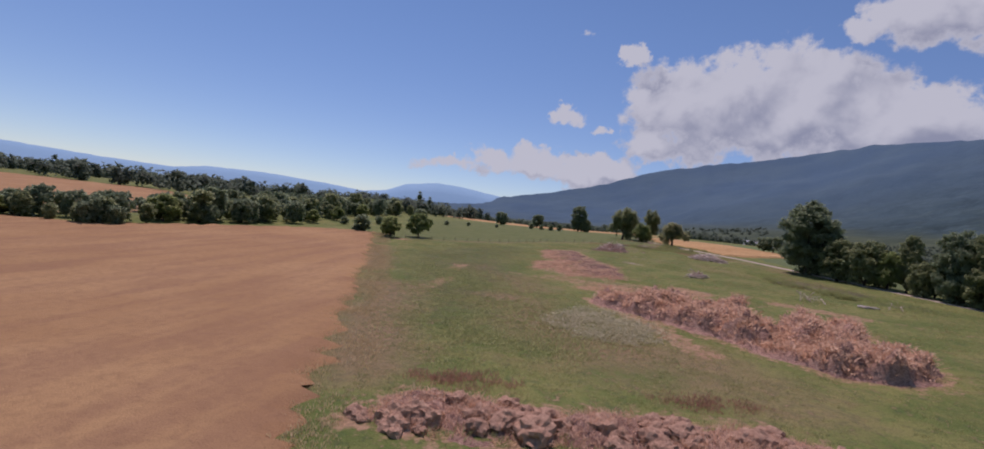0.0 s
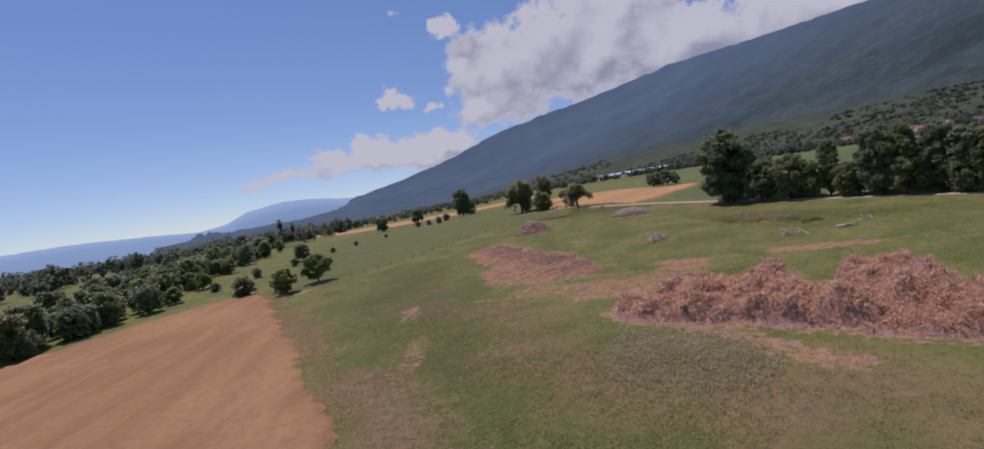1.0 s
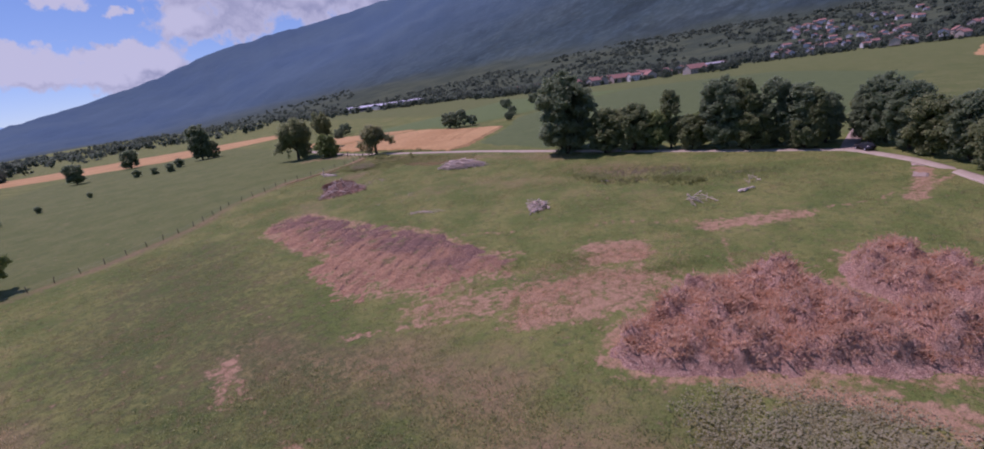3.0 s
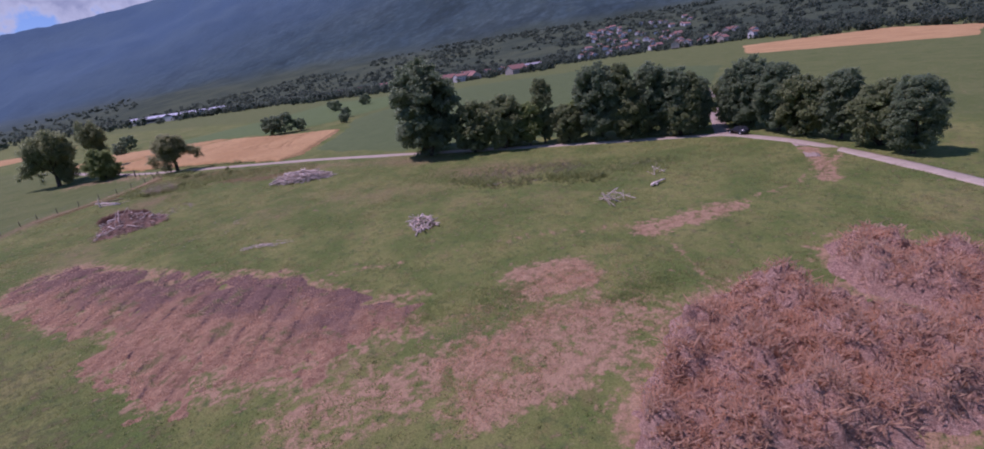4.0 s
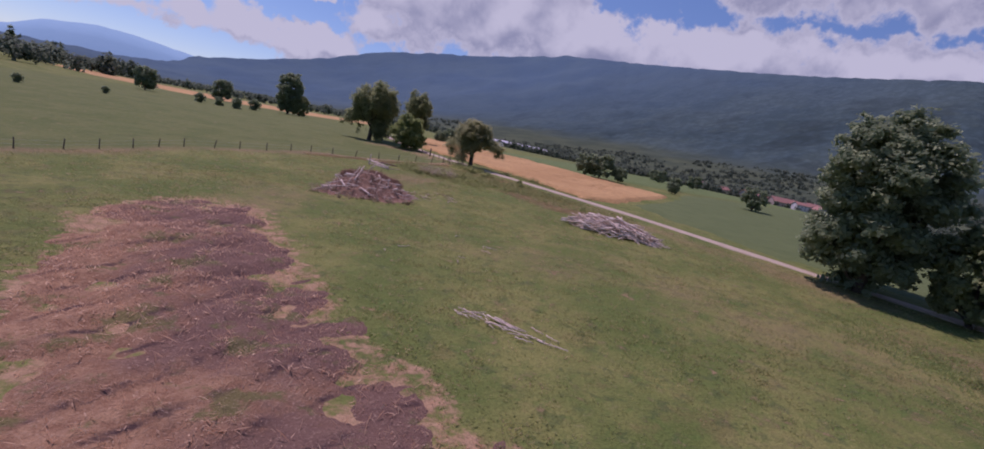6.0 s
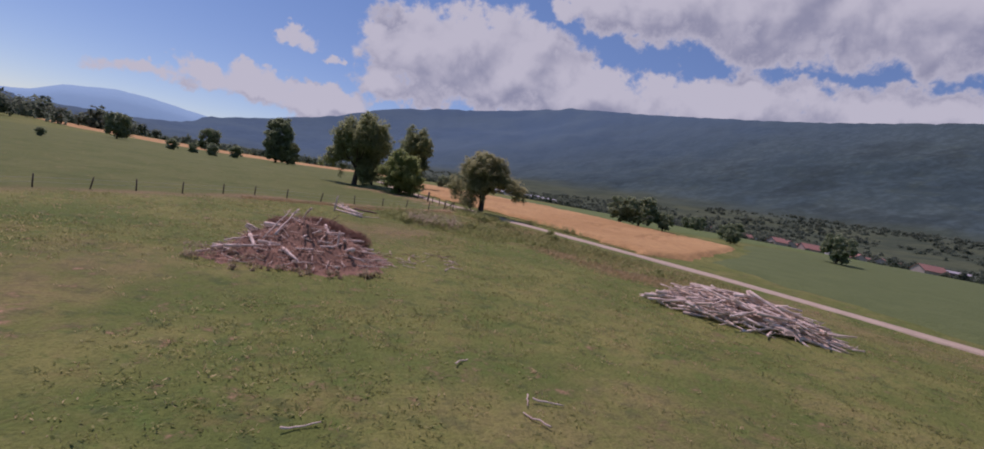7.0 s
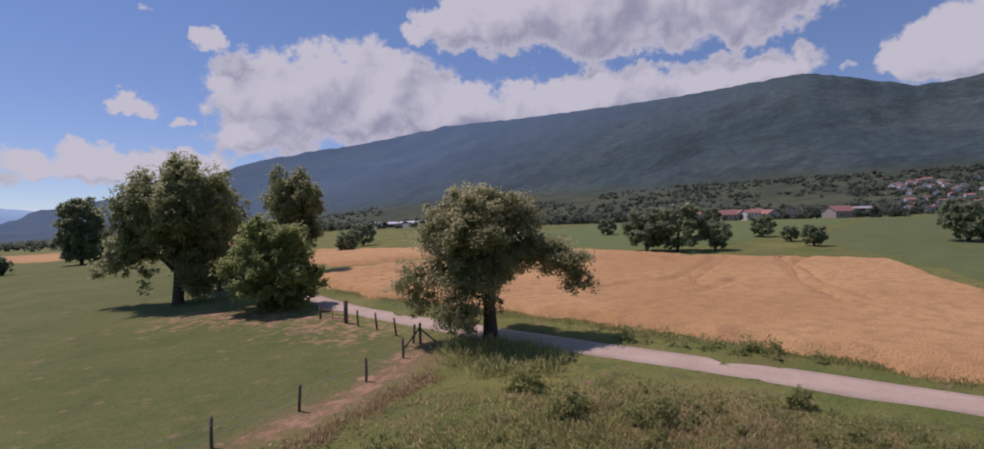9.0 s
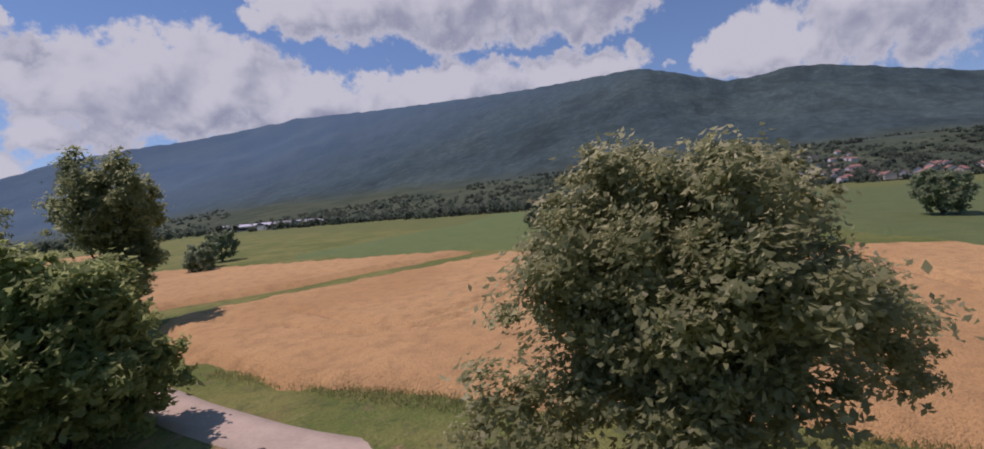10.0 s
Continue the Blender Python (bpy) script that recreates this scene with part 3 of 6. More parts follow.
# worn and bare lines on the grass: course, half width, strength
WORN = [([(5, 91), (13, 86), (21, 80), (29, 76)], 4.6, 0.66), ([(22.6, 209.8), (26.3, 212.1), (30.6, 216.5), (32.7, 219.2)], 1.2, 0.62), ([(3, 203.6), (11.2, 206), (20.7, 209.4)], 0.8, 0.42), ([(18, 241), (24, 236.5), (27, 231), (29, 225)], 4.6, 0.5),
        ([(30, 90), (34, 87), (32, 84), (28, 87)], 2.6, 0.9), ([(46, 84), (51, 81), (57, 78)], 2.3, 0.85), ([(8.9, 95.5), (17.4, 91.5), (23, 89.5)], 0.8, 0.6), ([(16, 84), (22, 82), (27, 79)], 4.0, 0.85),
        ([(12, 80), (17, 77.5), (23, 76)], 2.8, 0.85), ([(46, 83), (42, 78), (38, 74)], 0.4, 0.5), ([(36.7, 98.8), (42.8, 91.5), (48.5, 85.3)], 0.45, 0.6), ([(60, 77), (67.4, 73.9), (80, 71), (88, 71)], 0.5, 0.6),
        ([(88, 76), (80, 72.4), (72, 70)], 1.7, 0.85), ([(15, 67), (18, 62), (22, 56), (25.5, 47), (29, 41)], 2.2, 0.85), ([(42, 194), (46, 184), (52, 170)], 1.8, 0.45), ([(-18, 88), (-18, 96)], 1.8, 0.6), ([(-14, 64), (-14, 76)], 1.8, 0.6), ([(-57, 143.5), (-55, 145)], 1.8, 0.95),
        ([(12, 112), (17, 104), (22, 97)], 1.0, 0.6), ([(-6, 92), (2, 88), (9, 84)], 0.9, 0.55), ([(20, 112), (26, 106)], 0.8, 0.5)]
PARCHED = [(FENCE, 2.6, 0.62), ([(2, 58), (12, 44), (26, 36)], 9, 0.55), ([(-20, 62), (-12, 40), (-4, 22)], 5, 0.8), ([(2, 72), (-6, 86), (-14, 98)], 5, 0.6), ([(24, 150), (32, 146), (36, 156)], 5, 0.2), ([(-4, 166), (4, 163)], 6, 0.25), ([(68, 140), (60, 156), (50, 182), (38, 202)], 3.0, 0.4),
           ([(-50, 112), (-34, 82)], 4, 0.7), ([(10, 182), (20, 186)], 5, 0.4), ([(40, 140), (46, 128)], 5, 0.2), ([(28, 122), (34, 126)], 4, 0.2), ([(60, 128), (70, 112)], 4, 0.5)]


def along(line, x, y):
    best = 1e9
    for (ax, ay), (bx, by) in zip(line, line[1:]):
        dx, dy = bx - ax, by - ay
        t = min(max(((x - ax) * dx + (y - ay) * dy) / (dx * dx + dy * dy), 0), 1)
        best = min(best, math.hypot(x - ax - t * dx, y - ay - t * dy))
    return best


def zone_of(x, y):
    if -80 < x < 120 and -25 < y < 275:
        dry = max(s * max(0.0, 1 - along(l, x, y) / (2.2 * w)) for l, w, s in PARCHED)
        bare = max(s * min(1.0, max(0.0, 1.35 - along(l, x, y) / w)) for l, w, s in WORN)
    else:
        dry = bare = 0.0
    rank = 0.0
    if -60 < x < 70 and 0 < y < 175:
        for poly, reach, much in ((PATCH, 2.4, 0.62), (HEAP, 3.6, 0.8), (RUBBLE, 3.0, 0.6)):
            d = signed(poly, x, y)
            bare = max(bare, much * min(max(1.0 + d / reach, 0.0), 1.0))
        rank = max(0.75 * min(max(0.25 + signed(poly, x, y) / 13, 0.0), 1.0) for poly in RANK)
    s = signed(PASTURE, x, y) if -160 < x < 60 and 100 < y < 460 else -9
    return dry * 0.75, bare * 0.8, min(max(0.5 + s / 2.5, 0.0, (x - 112) / 10), 1), rank


def build_ground():
    xs = stretched(-4700, 4700, -60, 100, 1.0, 1.10)
    ys = stretched(-4700, 4700, -10, 250, 1.0, 1.10)
    verts = [(x, y, terr(x, y) + 0.12 * rough(x, y, 0.12)) for y in ys for x in xs]
    n = len(xs)
    faces = [(j * n + i, j * n + i + 1, (j + 1) * n + i + 1, (j + 1) * n + i) for j in range(len(ys) - 1) for i in range(n - 1)]
    me = from_lists("ground", verts, faces, M_GROUND, True)
    col = me.attributes.new("zone", "FLOAT_COLOR", "POINT")
    col.data.foreach_set("color", np.array([zone_of(x, y) for x, y, _ in verts], dtype=np.float32).ravel())
    tagged(new("ground", me), "rolling meadow of mixed green and dry grass", "ground", kind="structure")


build_ground()


SURF = {}


def sheet(name, poly, height, mat, step, label, category, lump=0.15, lump_scale=0.3, edge=0.8, seed=0.0, lines=None, kind="stuff", wob=0.7, inset=0.0):
    """A field or heap over the ground inside poly; its rim dips under the soil, so that its outline is uneven."""
    x0, x1 = min(p[0] for p in poly) - 2, max(p[0] for p in poly) + 2
    y0, y1 = min(p[1] for p in poly) - 2, max(p[1] for p in poly) + 2
    nx, ny = int((x1 - x0) / step) + 1, int((y1 - y0) / step) + 1
    verts, keep = [], []

    def height_at(x, y, s=None):
        s = signed(poly, x, y) - inset + wob * rough(x, y, 0.35, seed) if s is None else s
        h = height * min(max(s / edge + 0.35, -1.0), 1.0) + lump * rough(x, y, lump_scale, seed) * min(max(s / edge + 0.8, 0), 1)
        return h + (lines(x, y) * min(max(s, 0), 1) if lines else 0)

    SURF[name] = height_at
    for j in range(ny + 1):
        for i in range(nx + 1):
            x, y = x0 + i * step, y0 + j * step
            s = signed(poly, x, y) - inset + wob * rough(x, y, 0.35, seed)
            h = height_at(x, y, s)
            keep.append(s > -1.2 * edge - step)
            verts.append((x, y, terr(x, y) + h))
    w = nx + 1
    faces = [(j * w + i, j * w + i + 1, (j + 1) * w + i + 1, (j + 1) * w + i) for j in range(ny) for i in range(nx)
             if keep[j * w + i] and keep[j * w + i + 1] and keep[(j + 1) * w + i] and keep[(j + 1) * w + i + 1]]
    used = sorted({v for f in faces for v in f})
    at = {v: k for k, v in enumerate(used)}
    me = from_lists(name, [verts[v] for v in used], [tuple(at[v] for v in f) for f in faces], mat, True)
    return tagged(new(name, me), label, category, kind=kind)


def ribbon(name, pts, width, mat, lift, label, category, kind="structure", step=2.0, crown=0.0):
    """A road or strip along a line, in short slabs that follow the ground."""
    line = [Vector((*p, 0)) for p in pts]
    dense = []
    for i in range(len(line) - 1):
        p0, p1, p2, p3 = line[max(i - 1, 0)], line[i], line[i + 1], line[min(i + 2, len(line) - 1)]
        k = max(1, int((p2 - p1).length / step))
        for s in range(k):
            t = s / k
            dense.append(0.5 * ((2 * p1) + (p2 - p0) * t + (2 * p0 - 5 * p1 + 4 * p2 - p3) * t * t + (3 * p1 - p0 - 3 * p2 + p3) * t ** 3))
    dense.append(line[-1])
    verts, faces = [], []
    for i, p in enumerate(dense):
        d = (dense[min(i + 1, len(dense) - 1)] - dense[max(i - 1, 0)]).normalized()
        side = Vector((d.y, -d.x, 0))
        wob = 0.04 * math.sin(i * 1.7) + 0.06 * math.sin(i * 0.6)
        for q, drop in ((-1, -0.25), (-0.98, 0.0), (-0.4, crown), (0.4, crown), (0.98, 0.0), (1, -0.25)):
            v = p + side * (width / 2 * q + wob * (1 if q > 0 else -1) * abs(q))
            verts.append((v.x, v.y, terr(v.x, v.y) + lift + drop))
    for i in range(len(dense) - 1):
        for q in range(5):
            a = i * 6 + q
            faces.append((a, a + 1, a + 7, a + 6))
    return tagged(new(name, from_lists(name, verts, faces, mat, True)), label, category, kind=kind)


# ---------------------------------------------------------------- mountains
RIDGE = [(-35, 0.4), (-16, 1.7), (-9.6, 3.1), (-3.3, 4.8), (1.8, 6.7), (6.3, 7.6), (14.7, 9.1), (21.2, 10.5), (27.8, 11.0), (35.6, 11.6), (40.8, 11.9),
         (47.4, 12.3), (53, 12.7), (56.5, 12.9), (60, 12.0), (64.5, 10.5), (67, 10.4), (70, 10.7), (73, 10.4), (78, 9.0), (84, 7.4), (92, 6.6), (105, 6.0), (120, 6), (150, 4.5), (175, 2)]


def build_mountain():
    cx, cy, ce = 20.0, 130.0, 13.0
    verts, faces, rows_n = [], [], 70
    phis = [-34 + 0.4 * k for k in range(int((172 + 34) / 0.4))]
    for phi in phis:
        off = max(math.cos(radians(phi - 70)), 0.05)
        d0, d1 = min(640 / off, 2600), min(2700 / off, 4550)
        e = lerp_table(phi, RIDGE) + 0.12 * rough(phi * 10, 3, 0.08)
        zc = ce + d1 * math.tan(radians(e))
        px, py = math.sin(radians(phi)), math.cos(radians(phi))
        z0 = terr(cx + px * d0, cy + py * d0) - 3
        du = min(1250 / off, 3400)
        for k in range(rows_n + 1):
            t = k / rows_n * 1.08
            d = d0 + (d1 - d0) * t
            x, y = cx + px * d, cy + py * d
            if d < du:
                z = terr(x, y) - 1.0 + 4.5 * min(1, t * 12) * (1 + 0.4 * rough(x, y, 0.02, 1.0))
            elif t <= 1:
                zd, s = terr(cx + px * du, cy + py * du), (d - du) / (d1 - du)
                z = zd + (zc - zd) * (0.62 * s + 0.38 * s * s) + zc * s * (1 - s) * (0.22 * rough(x, y, 0.0012, 4.0) + 0.06 * rough(x, y, 0.004, 2.0))
                z += 9 * (1 - s * 0.8) * rough(x, y, 0.012, 1.0)
            else:
                z = zc - (t - 1) * 2500
            verts.append((x, y, z))
    w = rows_n + 1
    for i in range(len(phis) - 1):
        for k in range(rows_n):
            faces.append((i * w + k, i * w + k + 1, (i + 1) * w + k + 1, (i + 1) * w + k))
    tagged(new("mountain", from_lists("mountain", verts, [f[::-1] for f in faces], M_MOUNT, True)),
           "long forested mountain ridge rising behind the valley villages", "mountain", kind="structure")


def build_far_hills():
    top = [(-110, 0.8), (-75, 1.5), (-64, 1.4), (-54, 0.9), (-48, 0.8), (-45, 1.3), (-40, 1.4), (-34, 1.1), (-30, 0.8), (-27.5, 1.2), (-25.5, 2.1), (-22, 2.65),
           (-19, 2.5), (-15, 2.0), (-12, 1.5), (-8, 1.2), (0, 1.0)]
    verts, faces = [], []
    phis = [-110 + 0.5 * k for k in range(221)]
    for phi in phis:
        e = lerp_table(phi, top) + 0.05 * rough(phi * 10, 8, 0.1)
        px, py = math.sin(radians(phi)), math.cos(radians(phi))
        for d, f in ((3900, -0.3), (4150, 0.25), (4350, 0.6), (4600, 1.0), (4680, 0.4)):
            z = 13 + d * math.tan(radians(e * f)) - (40 if f < 0 else 0)
            verts.append((20 + px * d, 130 + py * d, z))
    for i in range(len(phis) - 1):
        for k in range(4):
            faces.append((i * 5 + k, (i + 1) * 5 + k, (i + 1) * 5 + k + 1, i * 5 + k + 1))
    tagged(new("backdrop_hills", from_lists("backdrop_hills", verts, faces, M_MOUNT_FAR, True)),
           "hills on the far horizon, coloured pale blue for haze", "hills", kind="structure")


build_mountain()
build_far_hills()

# ---------------------------------------------------------------- fields and roads
sheet("west_wheat_field", WEST_WHEAT, 0.55, M_WHEAT_WEST, 2.0, "ripe golden wheat field beside the meadow", "wheat field", 0.16, 0.35, 1.2, 1.0, wob=1.8)
EAST_WHEAT = [(34, 240), (39, 229), (43.5, 220), (48, 210), (51.5, 200), (54, 192), (61, 193), (75.5, 205.5), (90.5, 219.5), (79, 236), (72, 262), (50, 264), (33, 266), (31, 252)]
TRAMS = [[(78, 233.4), (72.2, 230), (63, 224.8), (59, 224)], [(79.5, 232.8), (72.4, 228.6), (63, 223.4), (60, 220)], [(86.4, 229.6), (84.6, 229.6), (76.7, 222.5), (68.5, 215.9), (63, 209)],
         [(88.5, 226.6), (79.8, 224.3), (74.4, 218.8), (70.3, 215.3), (65, 207.5)], [(37.6, 251.8), (39.9, 243.8), (44.2, 240.3), (50.4, 240.8), (55.3, 242.6), (63, 247)],
         [(40.6, 255.7), (41.4, 247), (43.4, 243), (47.5, 242), (53, 243.5), (61, 248.5)], [(72, 236.4), (77.5, 237.4)], [(71, 234.4), (78, 236.8)], [(57.8, 218), (61.5, 219.2), (64.8, 220)], [(51.6, 225), (56, 225.4), (57.5, 223)]]


def tramlines(x, y):
    """Wheel tracks pressed into the crop."""
    best = min(along(l, x, y) for l in TRAMS)
    return -0.42 * max(0.0, 1 - best / 0.6) - 0.16 * max(0.0, rough(x, y, 0.25, 12) - 0.25)


sheet("east_wheat_field", EAST_WHEAT, 0.65, M_WHEAT, 0.5, "ripe golden wheat field with wheel tracks across the lane", "wheat field", 0.10, 0.5, 1.0, 2.0, tramlines)
M_LAID = plain("laid_straw", (0.34, 0.19, 0.085), (0.44, 0.26, 0.12), 1.2, 0.9, 0.6)
for k, l in enumerate(TRAMS):
    ribbon("wheel_track", l, 0.42, M_LAID, 0.36, "narrow wheel track pressed into the ripe wheat", "wheel track", step=1.0)
NORTH_WHEAT = [(30, 275), (48, 270), (73, 271), (63.5, 283), (52, 300), (41, 322), (27, 300)]
sheet("north_wheat_field", NORTH_WHEAT, 0.65, M_WHEAT, 1.5, "ripe golden wheat field past a grass strip", "wheat field", 0.1, 0.5, 1.0, 3.0)
GREEN_EAST = [(66, 193), (80, 205), (97, 222), (110, 240), (235, 298), (300, 245), (260, 150), (150, 118), (108, 108), (84, 140), (70, 165)]
sheet("crop_field", GREEN_EAST, 0.35, M_CROP_DARK, 4.0, "dark green crop field beyond the hedgerow", "crop field", 0.15, 0.2, 1.5, 4.0)
GREEN_NORTH = [(76, 272), (84, 252), (104, 250), (230, 300), (210, 420), (125, 340), (60, 310), (66, 288)]
sheet("green_field", GREEN_NORTH, 0.35, M_CROP, 4.0, "bright green grass field beyond the wheat", "green field", 0.15, 0.2, 1.5, 5.0)
WEST_TAN = [(-270, 60), (-160, 78), (-150, 120), (-165, 190), (-260, 240), (-420, 200)]
sheet("west_stubble_field", WEST_TAN, 0.5, M_WHEAT_WEST, 6.0, "tan stubble field behind the western trees", "stubble field", 0.2, 0.1, 4.0, 6.5)
EAST_TAN = [(352, 165), (500, 214), (620, 122), (530, 60), (376, 60)]
sheet("east_stubble_field", EAST_TAN, 0.5, M_WHEAT, 8.0, "tan stubble field below the hillside houses", "stubble field", 0.2, 0.1, 4.0, 6.2)
FAR_TAN = [(-140, 470), (-30, 430), (30, 440), (60, 480), (-60, 560), (-190, 540)]
sheet("far_stubble_field", FAR_TAN, 0.5, M_WHEAT, 8.0, "distant tan stubble field", "stubble field", 0.2, 0.1, 4.0, 6.0)

ROAD = [(22, 290), (25.5, 260), (29.6, 238.3), (34.8, 224.6), (41.7, 210.5), (50, 194.5), (57.8, 179.7), (66.3, 160), (75, 140), (86, 115.5), (94.5, 98.5), (96.8, 90.5), (92, 77), (80, 61), (65.5, 45), (50.5, 27), (35.5, 9), (14, -15), (-10, -45)]
ribbon("road", ROAD, 2.5, M_ROAD, 0.06, "narrow pale farm road between meadow and fields", "road", crown=0.03)
ribbon("track", [(96.8, 92.4), (108, 97.3), (122, 103), (146, 112), (200, 140)], 3.0, M_TRACK, 0.08, "gravel side track through a gap in the hedge", "track")
ribbon("turnout", [(92, 78.5), (87.5, 76), (83, 74.2)], 2.0, M_TRACK, 0.05, "bare gravel field entrance off the road", "track")

# ---------------------------------------------------------------- plants
rng = np.random.default_rng(11)


def leaf_mesh(name, centres, normals, sizes, mat, long=1.9, fold=0.25):
    """Many small folded leaves, one rhombus each, as one mesh."""
    n = len(centres)
    normals = normals / (np.linalg.norm(normals, axis=1, keepdims=True) + 1e-9)
    any_ = rng.normal(size=(n, 3))
    a = np.cross(normals, any_)
    a /= np.linalg.norm(a, axis=1, keepdims=True) + 1e-9
    b = np.cross(normals, a)
    s = sizes[:, None]
    v = np.stack([centres - a * s * long / 2, centres + b * s / 2 - normals * s * fold, centres + a * s * long / 2, centres - b * s / 2 - normals * s * fold], 1).reshape(-1, 3)
    return quads_mesh(name, v, mat)


def quads_mesh(name, v, mat):
    n = len(v) // 4
    me = bpy.data.meshes.new(name)
    me.vertices.add(4 * n)
    me.vertices.foreach_set("co", v.astype(np.float32).ravel())
    me.loops.add(4 * n)
    me.loops.foreach_set("vertex_index", np.arange(4 * n, dtype=np.int32))
    me.polygons.add(n)
    me.polygons.foreach_set("loop_start", np.arange(0, 4 * n, 4, dtype=np.int32))
    me.update(calc_edges=True)
    me.materials.append(mat)
    return me


def tube(bm, pts, radii, sides=7):
    """A tapered limb through pts."""
    rings = []
    for i, p in enumerate(pts):
        d = (Vector(pts[min(i + 1, len(pts) - 1)]) - Vector(pts[max(i - 1, 0)])).normalized()
        u = d.cross(Vector((0.31, 0.95, 0.07))).normalized()
        w = d.cross(u)
        rings.append([bm.verts.new(Vector(p) + (u * math.cos(k * math.tau / sides) + w * math.sin(k * math.tau / sides)) * radii[i]) for k in range(sides)])
    for a, b in zip(rings, rings[1:]):
        for k in range(sides):
            bm.faces.new((a[k], a[(k + 1) % sides], b[(k + 1) % sides], b[k]))
    bm.faces.new(rings[0][::-1])
    bm.faces.new(rings[-1])


def crown_leaves(lumps, count, size, r, twigs=18, loose=0.23):
    """Leaf centres and normals: every lump (x, y, z, radius, flatness) carries sprays of leaves on its twigs."""
    w = np.array([l[3] ** 2 for l in lumps])
    A = np.array(lumps)
    d = r.normal(size=(len(lumps), twigs, 3))
    d /= np.linalg.norm(d, axis=2, keepdims=True)
    d[:, :, 2] = np.where(d[:, :, 2] < -0.8, -d[:, :, 2] * 0.5, d[:, :, 2])
    reach = r.uniform(0.4, 1.4, (len(lumps), twigs, 1))
    spray = r.uniform(0.5, 1.5, (len(lumps), twigs))
    flat = np.stack([np.ones(len(A)), np.ones(len(A)), A[:, 4]], 1)[:, None, :]
    tips = A[:, None, :3] + d * reach * A[:, None, 3:4] * flat
    pick = r.choice(len(lumps), count, p=w / w.sum())
    twig = r.integers(0, twigs, count)
    out = d[pick, twig]
    c = tips[pick, twig] + r.normal(size=(count, 3)) * (A[pick, 3] * loose * spray[pick, twig])[:, None] * np.array([1.0, 1.0, 0.8])
    c[:, 2] = np.maximum(c[:, 2], 0.05)
    nrm = out * 0.6 + r.normal(size=(count, 3)) * 0.5 + np.array([-0.3, 0.1, 0.75])
    return c, nrm, size * (0.65 + 0.7 * r.random(count))


def build_tree(name, height, width, trunk_h, leaves, leaf, mat, seed, label, lumps_n=40, trunk_r=None, forks=5, droop=0.0, skirt=None, body=None, boxy=2.0, lump=(0.10, 0.2)):
    """A tree at the origin: tapered trunk with limbs, and a crown of small leaves in uneven lumps."""
    r, py = np.random.default_rng(seed), random.Random(seed)
    root = new(name)
    tr = trunk_r or height * 0.028
    ch = height - trunk_h
    lumps = []
    for bx, by, bz, rx, ry, rz, bn in body or [(0, 0, trunk_h + ch * 0.5, width / 2, width / 2, ch * 0.52, lumps_n)]:
        for _ in range(bn):
            rad = height * py.uniform(*lump)
            while True:
                u = Vector((py.uniform(-1, 1), py.uniform(-1, 1), py.uniform(-1, 1)))
                q = (abs(u.x) ** 2 + abs(u.y) ** 2) ** (boxy / 2) + abs(u.z) ** boxy
                if 0.25 < q < 1:
                    break
            lumps.append((bx + u.x * max(rx - rad * 0.8, 0.2), by + u.y * max(ry - rad * 0.8, 0.2), max(bz + u.z * max(rz - rad * 0.6, 0.2), rad * 0.55), rad, py.uniform(0.65, 0.95) + droop))
    lumps_n = len(lumps)
    for s in skirt or ():
        lumps.append(s)
    c, nrm, sz = crown_leaves(lumps, leaves, leaf, r)
    crown = new("crown", leaf_mesh("crown", c, nrm, sz, mat))
    crown.parent = root
    bm = bmesh.new()
    lean = (py.uniform(-0.05, 0.05) * height, py.uniform(-0.05, 0.05) * height)
    top = (lean[0], lean[1], trunk_h + ch * 0.55)
    tube(bm, [(0, 0, -0.4), (0, 0, 0.25), (lean[0] * 0.3, lean[1] * 0.3, trunk_h * 0.7), (lean[0] * 0.6, lean[1] * 0.6, trunk_h + ch * 0.15), top], [tr * 1.7, tr * 1.25, tr, tr * 0.75, tr * 0.2], 9)
    for k in range(forks):
        l = lumps[py.randrange(lumps_n)]
        z0 = trunk_h * py.uniform(0.75, 1.25)
        f = z0 / (trunk_h + ch * 0.55)
        p0 = Vector((lean[0] * f, lean[1] * f, z0))
        p3 = Vector(l[:3])
        mid = p0.lerp(p3, 0.5) + Vector((0, 0, -0.06 * height * py.random()))
        tube(bm, [p0, p0.lerp(mid, 0.5) + Vector((0, 0, 0.02 * height)), mid, p3], [tr * (0.6 if k < 12 else 0.3), tr * (0.42 if k < 12 else 0.2), tr * (0.28 if k < 12 else 0.13), tr * 0.06], 6)
    trunk = part("trunk", bm, M_BARK, root, smooth=True)
    return tagged(root, label, "tree")


